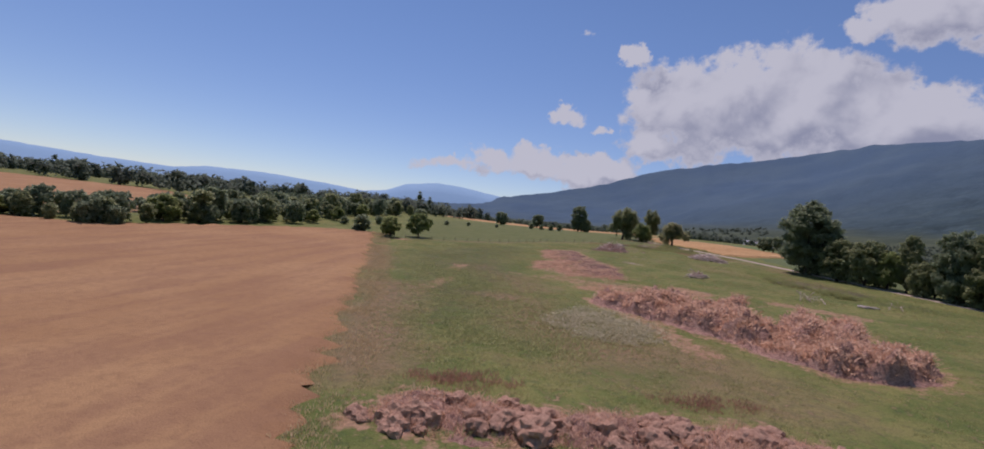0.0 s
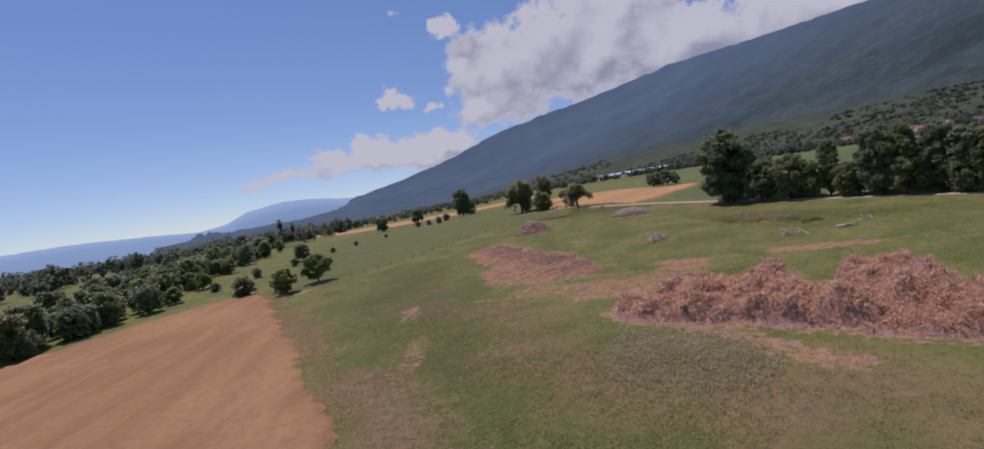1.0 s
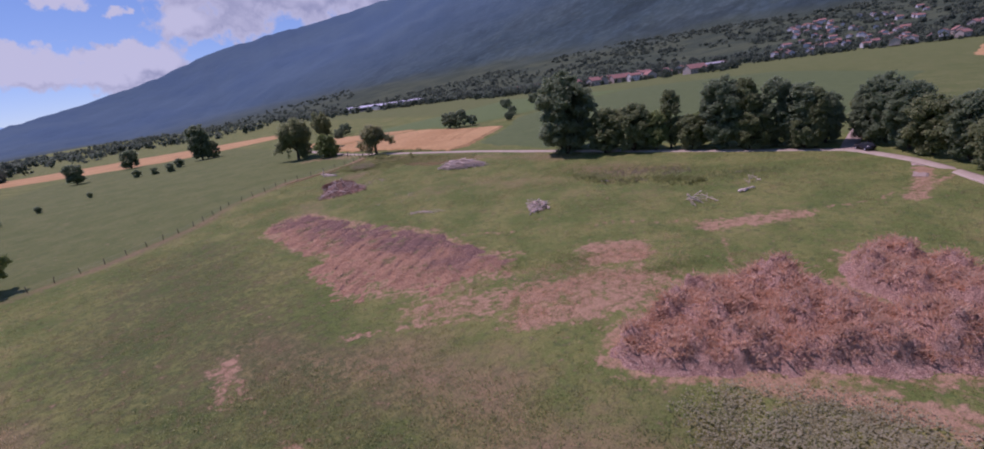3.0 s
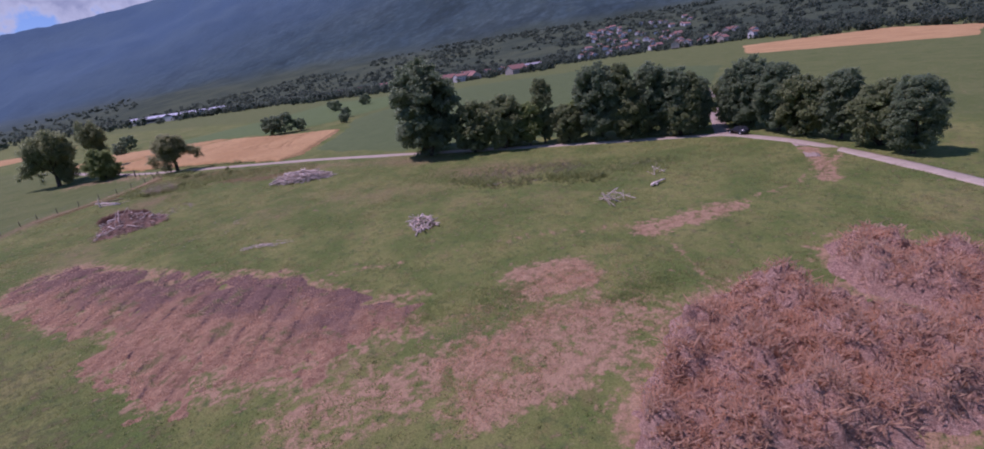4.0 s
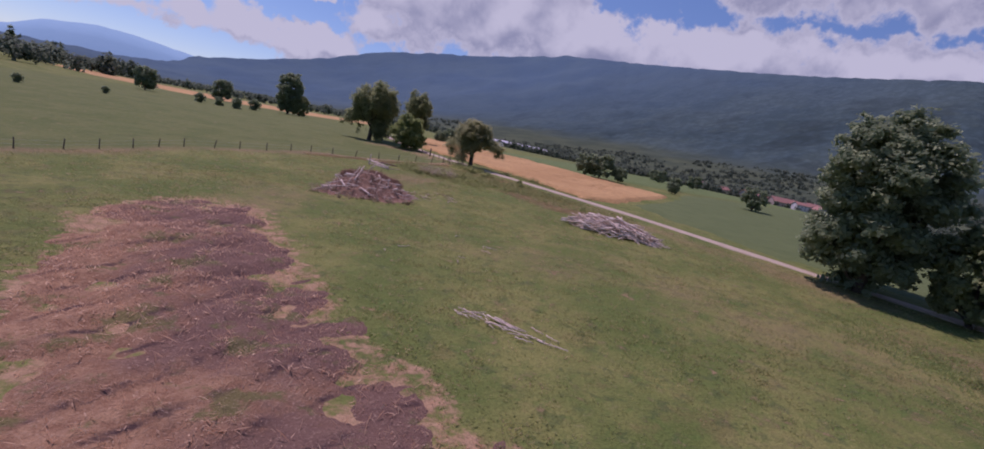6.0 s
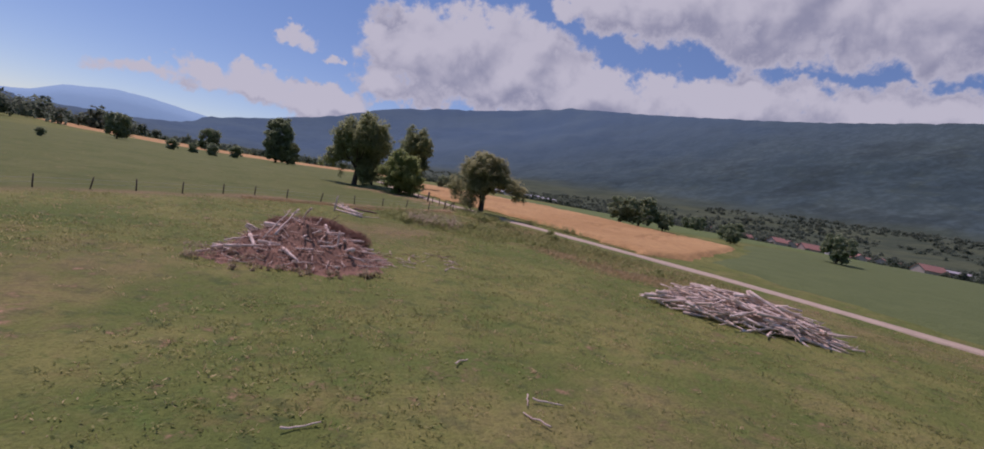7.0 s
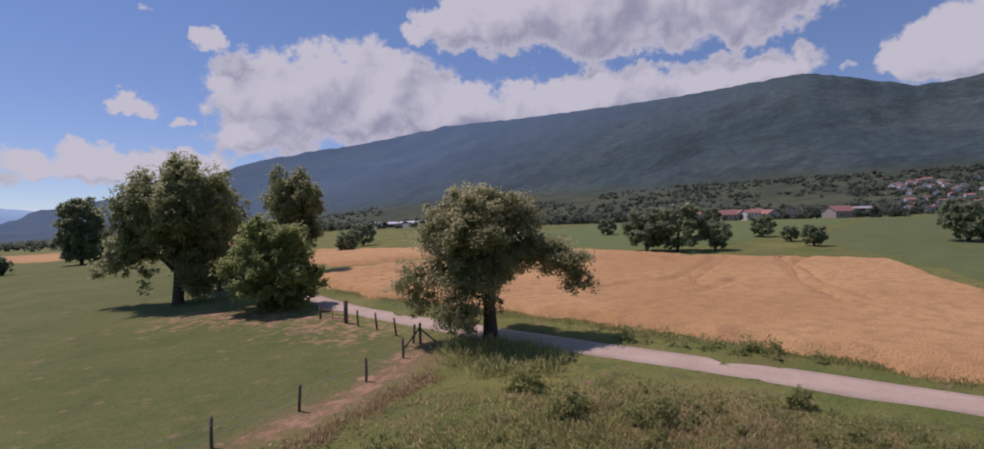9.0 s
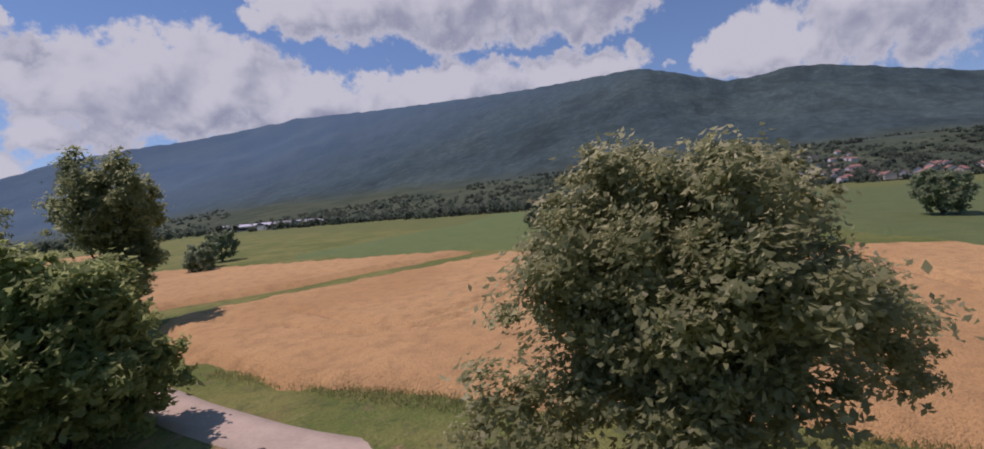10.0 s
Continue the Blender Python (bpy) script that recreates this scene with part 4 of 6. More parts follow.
def plant(ob, x, y, turn=0.0, size=1.0, tall=1.0, first=None, sink=0.1, label=""):
    """Stands a tree on the ground; the first one is moved, the later ones are copies."""
    m = pose(x, y, terr(x, y) - sink, 0, 0, turn) @ Matrix.Diagonal((size, size, size * tall, 1))
    if first is not None and not first.get(ob.name):
        first[ob.name] = True
        ob.matrix_basis = m
        done = ob
    else:
        q = copy_thing(ob, m)
        q.matrix_basis = m
        done = q
    if label:
        tagged(done, label)
    return done


FIRST = {}
# the fruit tree at the road, nearest of all
hero = build_tree("fruit_tree", 11.2, 12.2, 3.4, 96000, 0.118, M_LEAF_FRUIT, 5, "broad old fruit tree with dense dull green leaves at the road", 0, 0.42, 44,
                  body=[(-0.4, 0, 7.5, 4.1, 4.3, 3.9, 120), (-1.6, -0.6, 5.2, 2.6, 3.0, 2.2, 28)], lump=(0.045, 0.088),
                  skirt=[(1.8, 0, 7.0, 1.7, 0.9), (3.1, 0.3, 6.7, 1.6, 0.9), (4.1, -0.4, 6.0, 1.4, 0.9), (4.9, 0.2, 5.4, 1.15, 0.9), (5.4, -0.2, 4.7, 0.75, 1.1), (5.7, -0.3, 4.1, 0.55, 1.3), (5.2, 0.2, 3.8, 0.4, 1.4), (3.4, 0.8, 5.6, 1.1, 0.8),
                         (-3.6, 0.2, 6.8, 1.4, 0.9), (-5.4, -0.2, 4.9, 1.1, 0.9), (-5.7, 0.2, 3.9, 0.85, 1.0), (-4.3, -0.3, 4.0, 1.3, 0.9), (-4.2, -0.4, 2.7, 1.0, 1.0), (-2.6, -0.8, 2.6, 1.15, 1.0),
                         (-2.0, -1.2, 1.9, 0.75, 1.0), (-2.9, 0.4, 4.6, 1.5, 0.9), (-1.5, -1.0, 3.9, 1.15, 0.9), (0.3, -1.7, 3.0, 0.6, 1.0), (-1.7, 0.8, 5.3, 1.6, 0.9), (0.5, -2.8, 4.8, 1.2, 0.9), (0.2, 3.0, 5.0, 1.4, 0.9),
                         (-1.6, -2.6, 2.6, 1.1, 1.0), (-2.7, -2.0, 1.9, 0.9, 1.0), (-1.5, -2.4, 1.3, 0.8, 1.0), (5.0, -0.6, 6.2, 1.2, 0.9), (6.0, 0.1, 5.4, 0.9, 1.1), (6.4, -0.4, 4.5, 0.65, 1.3), (6.7, -0.2, 3.7, 0.45, 1.4), (5.6, -1.0, 4.0, 0.5, 1.4)])
plant(hero, 37.0, 217.3, -26, 1.02, 0.93, first=FIRST)
# group at the pasture corner
elder = build_tree("walnut_tree", 15.8, 14.0, 3.4, 74000, 0.20, M_LEAF, 8, "tall walnut tree with hanging pale-edged boughs on the pasture corner", 0, 0.5, 12, 0.6,
                   body=[(0.4, 0, 10.3, 6.4, 6.2, 5.4, 95), (2.6, 0.6, 4.6, 3.4, 3.6, 3.6, 30), (-3.6, 0, 7.4, 3.4, 3.0, 2.4, 16)], lump=(0.05, 0.095),
                   skirt=[(-5.2, 0, 10.5, 2.0, 1.0), (-6.6, 0.5, 5.8, 1.6, 1.0), (-8.2, 0.0, 4.2, 1.0, 1.2), (-5.6, -0.5, 4.7, 1.3, 1.1), (-3.4, 0.3, 3.5, 0.85, 1.2), (-3.5, -0.4, 2.0, 0.6, 1.3), (-7.3, 0.6, 4.9, 1.1, 1.1)])
plant(elder, 15.6, 252.5, -26, first=FIRST)
shrub = build_tree("willow_bush", 9.2, 10.0, 0.2, 42000, 0.22, M_LEAF_PALE, 9, "dense rounded willow bush reaching down to the grass", 0, 0.25, 5,
                   body=[(0, 0, 3.4, 5.0, 4.8, 3.5, 75), (0, 0, 6.2, 3.6, 3.6, 3.1, 40)], lump=(0.075, 0.125))
plant(shrub, 24.7, 239.8, 0, first=FIRST)
ash = build_tree("ash_tree", 15.2, 9.5, 3.0, 30000, 0.20, M_LEAF, 10, "slender ash tree with open light crown behind the bush", 0, 0.3, 14, 0.7,
                 body=[(0, 0, 11.2, 4.5, 4.3, 4.7, 44), (0.8, 0, 5.6, 3.4, 3.2, 3.4, 26)], lump=(0.045, 0.085))
plant(ash, 29.6, 267.5, 0, first=FIRST)
plant(ash, 19.5, 259.5, 130, 0.85, first=FIRST)
# hedgerow along the road
small_pale = build_tree("hedgerow_willow", 9.5, 6.5, 0.4, 15000, 0.24, M_LEAF_PALE, 25, "pale yellow-green willow in a gap of the hedgerow", 90, 0.22, 6, boxy=2.2, lump=(0.045, 0.085))
oak_a = build_tree("hedgerow_tree", 20.0, 13.0, 0.3, 52000, 0.30, M_LEAF_DARK, 21, "tall dark green hedgerow tree leafy to the ground", 210, 0.45, 6, boxy=2.4, lump=(0.035, 0.07))
oak_b = build_tree("hedgerow_oak", 16.0, 10.5, 0.4, 36000, 0.28, M_LEAF_DARK, 22, "dark green hedgerow oak with uneven crown", 160, 0.4, 6, boxy=2.2, lump=(0.035, 0.075))
oak_c = build_tree("hedgerow_shrub", 9.5, 9.0, 0.3, 20000, 0.26, M_LEAF, 23, "dark rounded hedgerow shrub under the taller trees", 110, 0.25, 4, boxy=2.6, lump=(0.05, 0.095))
oak_d = build_tree("hedgerow_ash", 19.0, 8.0, 0.8, 28000, 0.26, M_LEAF, 24, "slender hedgerow ash with greyer foliage", 120, 0.35, 7, boxy=2.2, lump=(0.03, 0.06))
plant(oak_a, 69.0, 147.5, 10, 1.2, 0.88, first=FIRST)
HEDGE = [(oak_a, 73, 151, 200, 0.82), (oak_c, 74, 138.5, 0, 1.15), (oak_c, 78.5, 133, 80, 1.2), (oak_d, 85, 127, 60, 0.74), (oak_c, 86, 121.5, 150, 0.85),
         (oak_a, 89.5, 115.5, 75, 0.8), (oak_b, 92.5, 119, 190, 0.85), (oak_d, 91, 110.5, 100, 0.82), (oak_c, 91, 109, 240, 0.9), (oak_a, 95.5, 107, 140, 0.74), (oak_b, 97, 102.5, 310, 0.85), (oak_c, 95.5, 100.3, 40, 0.8),
         (oak_d, 97, 99, 10, 0.66), (oak_b, 102, 99.8, 70, 0.7), (oak_a, 105, 90, 30, 0.7), (oak_b, 106, 93.2, 140, 0.75), (oak_c, 113, 96.5, 200, 1.0), (oak_b, 101.5, 84, 80, 0.82), (oak_c, 99, 79, 170, 1.1),
         (oak_b, 96.5, 73, 250, 0.74), (oak_c, 92, 67, 20, 1.05), (oak_b, 87.5, 62.5, 120, 0.72), (oak_c, 82, 134, 300, 0.8), (small_pale, 81.5, 128.5, 20, 1.0), (small_pale, 88, 121, 120, 0.9)]
for ob, x, y, a, s in HEDGE:
    plant(ob, x, y, a, s, first=FIRST)
# pasture edge and field corner
small_a = build_tree("field_tree", 9.0, 8.0, 0.3, 6000, 0.42, M_LEAF_DARK, 31, "rounded dark field tree at the pasture edge", 46, 0.25, 6, boxy=2.8, lump=(0.075, 0.135))
small_b = build_tree("willow_tree", 8.0, 8.5, 0.5, 7000, 0.38, M_LEAF_PALE, 32, "open pale green willow at the wheat field corner", 24, 0.25, 8, lump=(0.08, 0.15))
bush = build_tree("round_bush", 4.0, 4.6, 0.1, 3000, 0.3, M_LEAF_DARK, 33, "low round dark bush on open grass", 16, 0.1, 3, boxy=2.6, lump=(0.16, 0.26))
poplar = build_tree("poplar_tree", 22.0, 5.0, 1.0, 6000, 0.5, M_LEAF_DARK, 34, "narrow dark poplar above the tree line", 28, 0.3, 3, lump=(0.05, 0.09))
orchard = build_tree("orchard_tree", 6.5, 6.8, 0.5, 4200, 0.34, M_LEAF_DARK, 35, "low orchard tree on the far green field", 34, 0.2, 5, boxy=2.8, lump=(0.08, 0.14))
for ob, x, y, a, s in [(bush, -78.5, 155.5, 0, 1.5), (small_b, -62, 147, 0, 0.95), (small_b, -56, 158, 60, 1.15), (small_b, -66, 152, 140, 0.7), (small_a, -86, 230, 10, 0.9),
                       (bush, -84, 214, 30, 0.8), (bush, -92, 196, 80, 0.9), (bush, -99, 178, 10, 0.8), (bush, -77, 245, 0, 0.6), (bush, -70, 262, 50, 0.55), (bush, -58, 280, 50, 0.5),
                       (oak_b, -19, 375, 0, 1.25), (oak_c, -13.5, 371, 90, 1.0), (small_a, -60, 430, 200, 1.35), (bush, -48, 338, 10, 0.9), (bush, -40, 334, 100, 0.8), (small_a, -78, 372, 50, 1.2), (bush, -33, 330, 70, 1.0),
                       (bush, -30, 350, 20, 1.1), (orchard, 83.5, 245.5, 0, 1.2), (orchard, 80.5, 249, 50, 1.1), (orchard, 88.5, 242.5, 90, 0.75), (orchard, 116.5, 255, 10, 0.7),
                       (orchard, 109.3, 244.3, 200, 0.45), (orchard, 103.5, 236.5, 150, 0.55), (orchard, 104, 288, 60, 0.7), (orchard, 53, 329, 60, 1.0), (orchard, 44, 306, 10, 0.7), (orchard, 122, 224.3, 80, 1.1),
                       (orchard, 47, 318, 10, 0.8), (orchard, 140, 300, 30, 0.9), (orchard, 150, 320, 130, 0.8), (orchard, 165, 310, 0, 1.0), (poplar, -190, 470, 0, 1.0), (poplar, -182, 478, 0, 0.8)]:
    plant(ob, x, y, a, s, first=FIRST)
# tree line behind the west wheat
wood_a = build_tree("woodland_oak", 13.0, 11.0, 0.4, 1700, 0.95, M_LEAF_DARK, 41, "dark green woodland oak in the western belt", 30, 0.3, 3, boxy=3.2, lump=(0.10, 0.17))
wood_b = build_tree("woodland_ash", 14.0, 9.0, 0.6, 1500, 0.95, M_LEAF, 42, "greyer woodland ash in the western belt", 26, 0.3, 3, boxy=3.0, lump=(0.09, 0.15))
for k, (x, y, s) in enumerate([(-143, 54, 0.9), (-138, 62, 1.1), (-132, 84, 0.8), (-127, 100, 1.5), (-124, 112, 1.9), (-118, 120, 1.8), (-121, 128, 2.0), (-116, 136, 1.5), (-113, 146, 1.6), (-108, 156, 1.5),
                               (-106, 166, 1.2), (-112, 172, 1.6), (-118, 182, 1.8), (-110, 190, 1.4), (-120, 200, 1.9), (-126, 215, 1.8), (-118, 228, 1.5), (-130, 240, 2.0), (-124, 258, 1.7), (-136, 275, 2.0),
                               (-128, 290, 1.6), (-140, 310, 2.0), (-146, 80, 1.2), (-150, 40, 1.0)]):
    plant((wood_a, small_b, wood_b)[k % 3], x, y, k * 67, s * (0.46 if k % 3 != 1 else 0.6), first=FIRST)
    plant((wood_a, wood_b)[k % 2], x - 5 - k % 4, y + 4, k * 41, s * 0.36, first=FIRST)


thick = random.Random(77)
for k in range(190):
    x, y = thick.uniform(-180, -108), thick.uniform(80, 330)
    if inside(WEST_TAN, x, y) or x > -112 - 0.12 * abs(y - 140):
        continue
    plant((wood_a, wood_b)[k % 3 == 0], x, y, thick.uniform(0, 360), thick.uniform(0.4, 0.7), first=FIRST)


def far_wood(name, spots, label, mat):
    """Distant trees in one mesh: each an uneven crown of leafy clumps down to the ground, coarser farther off."""
    r = np.random.default_rng(len(spots))
    C, N, Z = [], [], []
    for x, y, h in spots:
        n = 110 if math.hypot(x - 20, y - 130) < 620 else 48
        w = h * r.uniform(0.34, 0.58)
        lobes = np.stack([r.normal(size=5) * w * 0.42, r.normal(size=5) * w * 0.42, h * r.uniform(0.25, 0.72, 5)], 1)
        d = r.normal(size=(n, 3))
        d /= np.linalg.norm(d, axis=1, keepdims=True)
        p = lobes[r.integers(0, 5, n)] + d * (w * 0.55 * r.uniform(0.6, 1.15, (n, 1))) * np.array([1, 1, 1.1])
        p[:, 2] = np.clip(p[:, 2], h * 0.04, h)
        C.append(p + np.array([x, y, terr(x, y) - 0.5]))
        N.append(d * 0.8 + np.array([-0.2, 0.1, 0.6]) + r.normal(size=(n, 3)) * 0.35)
        Z.append(np.full(n, h * (0.17 if n > 60 else 0.25)) * r.uniform(0.6, 1.2, n))
    return tagged(new(name, leaf_mesh(name, np.concatenate(C), np.concatenate(N), np.concatenate(Z), mat, 1.4)), label, "woodland", kind="stuff")


def scatter(n, az0, az1, d0, d1, h0, h1, seed, ok=lambda x, y: True, power=0.7):
    r, out = random.Random(seed), []
    while len(out) < n:
        a, d = radians(r.uniform(az0, az1)), d0 + (d1 - d0) * r.random() ** power
        x, y = 20 + d * math.sin(a), 130 + d * math.cos(a)
        n_ = noise.noise(Vector((x * 0.006, y * 0.006, seed)))
        if ok(x, y) and n_ > -0.15 - 0.2 * r.random():
            out.append((x, y, r.uniform(h0, h1)))
    return out


far_wood("west_woods", scatter(1900, -85, -20, 260, 1700, 8, 17, 3, lambda x, y: x < -150 and not inside(WEST_TAN, x, y), 0.8), "belt of distant deciduous woods on the plain", M_WOODS)
far_wood("north_woods", scatter(900, -28, 14, 620, 2200, 9, 16, 4), "belt of distant woods north of the pasture", M_WOODS)


def valley_ok(x, y):
    u = (x - 20) * 0.94 + (y - 130) * 0.342
    a, d = math.degrees(math.atan2(x - 20, y - 130)), math.hypot(x - 20, y - 130)
    if inside(GREEN_NORTH, x, y) or inside(EAST_TAN, x, y) or u < 430:
        return False
    if 41 < a < 51 and d < 575:
        return False
    if 40 < a < 57:
        return d > 560 or noise.noise(Vector((a * 1.3, d * 0.02, 0))) > 0.16
    if 59 < a < 80:
        return d > 1060 or (d > 625 and noise.noise(Vector((x * 0.02, y * 0.02, 0))) > -0.12)
    return True


far_wood("valley_trees", scatter(5200, 6, 104, 450, 1380, 5, 13, 5, valley_ok, 0.9), "hedges and trees between the valley houses", M_WOODS)

far_wood("village_trees", scatter(900, 58, 80, 640, 1130, 4, 9, 15, power=1.0), "garden trees between the hillside houses", M_WOODS)

far_wood("farm_trees", scatter(70, 41, 52, 500, 580, 3, 7, 16, power=1.0), "low garden trees round the red-roofed farmhouses", M_WOODS)

# ---------------------------------------------------------------- bare soil and heaps
def furrows(x, y):
    return -0.055 * math.sin((x - y) * 1.62 + 0.7 + 0.8 * rough(x, y, 0.15, 3)) * (1 + rough(x, y, 0.25, 6)) + 0.10 * rough(x, y, 0.9, 5) + 0.14 * rough(x, y, 0.2, 8)


sheet("soil_patch", PATCH, 0.33, M_SOIL, 0.45, "scraped patch of reddish-brown soil with wheel furrows", "bare soil", 0.30, 0.22, 4.0, 7.0, furrows, kind="stuff", inset=1.6, wob=2.2)


def clods(x, y):
    """Tipped loads side by side, rough all over."""
    q = Vector((x * 0.235 + 0.24 * rough(x, y, 0.35, 3), y * 0.235 + 0.24 * rough(x, y, 0.35, 7), 0))
    d = noise.voronoi(q, distance_metric="DISTANCE")[0]
    return 2.7 * max(0.0, 1 - d[0] * 1.25) ** 0.9 + 0.9 * abs(rough(x, y, 0.8, 9)) + 0.5 * rough(x, y, 1.7, 2)


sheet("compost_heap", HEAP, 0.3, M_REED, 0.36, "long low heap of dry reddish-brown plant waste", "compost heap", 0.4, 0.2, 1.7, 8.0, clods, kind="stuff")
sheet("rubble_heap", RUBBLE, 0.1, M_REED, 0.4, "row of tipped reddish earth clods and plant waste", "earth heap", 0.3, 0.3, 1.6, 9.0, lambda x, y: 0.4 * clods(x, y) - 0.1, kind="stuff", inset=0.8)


M_CLOD = plain("dry_earth_clod", (0.37, 0.205, 0.125), (0.62, 0.405, 0.26), 3.0, 0.95, 0.9, dist=0.12)


def clod_meshes(n, seed):
    r, out = random.Random(seed), []
    for _ in range(n):
        bm = bmesh.new()
        bmesh.ops.create_icosphere(bm, subdivisions=3, radius=1.0)
        k = Vector((r.uniform(0, 99), 0, 0))
        for v in bm.verts:
            v.co *= 1 + 0.5 * noise.noise(v.co * 1.5 + k) + 0.3 * noise.noise(v.co * 3.6 + k)
        out.append(mesh_of(bm, "clod", M_CLOD, False))
    return out


clod_root = base_at("earth_clods", 18, 15)
bpy.context.view_layer.update()
r_c, CLODS, left = random.Random(3), clod_meshes(7, 5), 85
while left:
    x, y = r_c.uniform(1, 37), r_c.uniform(11, 21)
    if not inside(RUBBLE, x, y):
        continue
    left -= 1
    s = r_c.uniform(0.5, 1.4) * r_c.uniform(0.6, 1)
    up = min(edge_distance(RUBBLE, x, y) / 2.2, 1) * r_c.uniform(0.25, 0.6)
    ob = new("clod", r_c.choice(CLODS))
    ob.parent = clod_root
    ob.matrix_basis = clod_root.matrix_world.inverted() @ pose(x, y, terr(x, y) + up, 0, 0, r_c.uniform(0, 360)) @ Matrix.Diagonal((s * 1.15, s, s * 0.75, 1))
tagged(clod_root, "tipped rounded clods of reddish-brown earth on the grass", "earth clods")

# ---------------------------------------------------------------- dead wood
def branch_meshes(count, length, radius, seed, mat, crook=0.12):
    """A few crooked branch shapes along x, shared by all piles."""
    r, out = random.Random(seed), []
    for _ in range(count):
        bm = bmesh.new()
        n = 6
        pts = [(length * (i / (n - 1) - 0.5), r.uniform(-crook, crook) * length * 0.5, r.uniform(-crook, crook) * length * 0.35) for i in range(n)]
        tube(bm, pts, [radius * (1.05 - 0.45 * i / (n - 1)) * r.uniform(0.85, 1.15) for i in range(n)], 7)
        for _ in range(2):
            k = r.randrange(1, n - 1)
            p = Vector(pts[k])
            d = Vector((r.uniform(0.2, 0.5), r.uniform(-0.5, 0.5), r.uniform(-0.3, 0.5))) * length * 0.22
            tube(bm, [p, p + d * 0.5, p + d], [radius * 0.4, radius * 0.32, radius * 0.15], 5)
        out.append(mesh_of(bm, "branch", mat, True))
    return out


M_TWIG = plain("dark_dry_twigs", (0.16, 0.09, 0.075), (0.27, 0.16, 0.125), 4, 0.9, 0.4)
LONG = branch_meshes(8, 4.2, 0.078, 1, M_WOOD, 0.03)
SHORT = branch_meshes(8, 2.2, 0.05, 2, M_WOOD, 0.05)
THICK = branch_meshes(3, 4.0, 0.24, 3, M_WOOD, 0.04)
TWIG_DARK = branch_meshes(4, 1.5, 0.03, 8, M_TWIG, 0.1)
DARK_LOGS = branch_meshes(2, 3.0, 0.24, 14, M_TWIG, 0.05)
POLE = branch_meshes(3, 2.6, 0.13, 6, M_WOOD, 0.03)
TWIG = branch_meshes(4, 1.1, 0.035, 4, M_WOOD, 0.09)
STEM = branch_meshes(6, 4.6, 0.115, 16, M_WOOD, 0.03)
BUTT = branch_meshes(4, 2.0, 0.13, 17, M_WOOD, 0.02)


def lay(name, mesh, parent, x, y, z, turn, pitch, roll=0.0, size=1.0, label=""):
    ob = new(name, mesh)
    ob.parent = parent
    ob.matrix_world = Matrix.Translation(parent.matrix_world.translation) @ pose(x, y, z, 0, -pitch, turn) @ pose(0, 0, 0, roll) @ Matrix.Scale(size, 4)
    ob.matrix_parent_inverse = Matrix()
    ob.matrix_basis = parent.matrix_world.inverted() @ ob.matrix_world
    return tagged(ob, label)


def pile(name, x, y, label, n, half, tall, turn, spread, sets, seed, pitch=8.0, under=None):
    """Branches heaped over an oval: half lengths of the heap, its height, main direction of the wood."""
    r = random.Random(seed)
    root = base_at(name, x, y)
    bpy.context.view_layer.update()
    a = radians(turn)
    for k in range(n):
        while True:
            u, v = r.uniform(-1, 1), r.uniform(-1, 1)
            if u * u + v * v < 1:
                break
        dome = (1 - (u * u + v * v)) ** 0.7
        px = u * half[0] * math.cos(a) - v * half[1] * math.sin(a)
        py = u * half[0] * math.sin(a) + v * half[1] * math.cos(a)
        z = 0.12 + dome * tall * r.random() ** 0.6 + terr(x + px, y + py) - terr(x, y)
        if under:
            z += under(x + px, y + py)
        slope = math.degrees(math.atan2(tall * 0.7, half[0])) * u
        lay("branch", r.choice(r.choice(sets)), root, px, py, z, turn + r.gauss(0, spread), -slope + r.gauss(0, pitch), r.uniform(0, 360), r.uniform(0.6, 1.15))
    return tagged(root, label, "wood pile")


pile("log_pile", 44.4, 163.0, "long pile of bleached logs and branches beside the farm road", 255, (6.5, 2.3), 1.9, -44, 33, (STEM, LONG, LONG, SHORT, POLE), 5, 9)
pile("stick_pile", 36, 113.4, "small heap of grey bleached sticks on the meadow", 62, (2.5, 1.7), 1.1, 52, 26, (SHORT, POLE, LONG, BUTT), 6, 12)
M_MOULD = plain("dark_humus_and_bark", (0.15, 0.09, 0.06), (0.29, 0.175, 0.115), 1.5, 0.95, 0.8)
MOUND = [(7.4, 168.5), (8.6, 172.5), (11, 175.2), (14.4, 175.6), (17.4, 174.2), (19, 171.5), (18.4, 168), (15.6, 166), (12, 165.4), (9, 166.2)]


def mound_height(x, y):
    d = math.hypot((x - 13.1) / 5.4, (y - 170.7) / 4.6)
    return (1.9 + 0.9 * rough(x, y, 0.45, 6)) * max(0.0, 1 - d) ** 0.85 + 0.9 * max(0.0, 1 - math.hypot((x - 12.3) / 2.4, (y - 171.2) / 2.2))


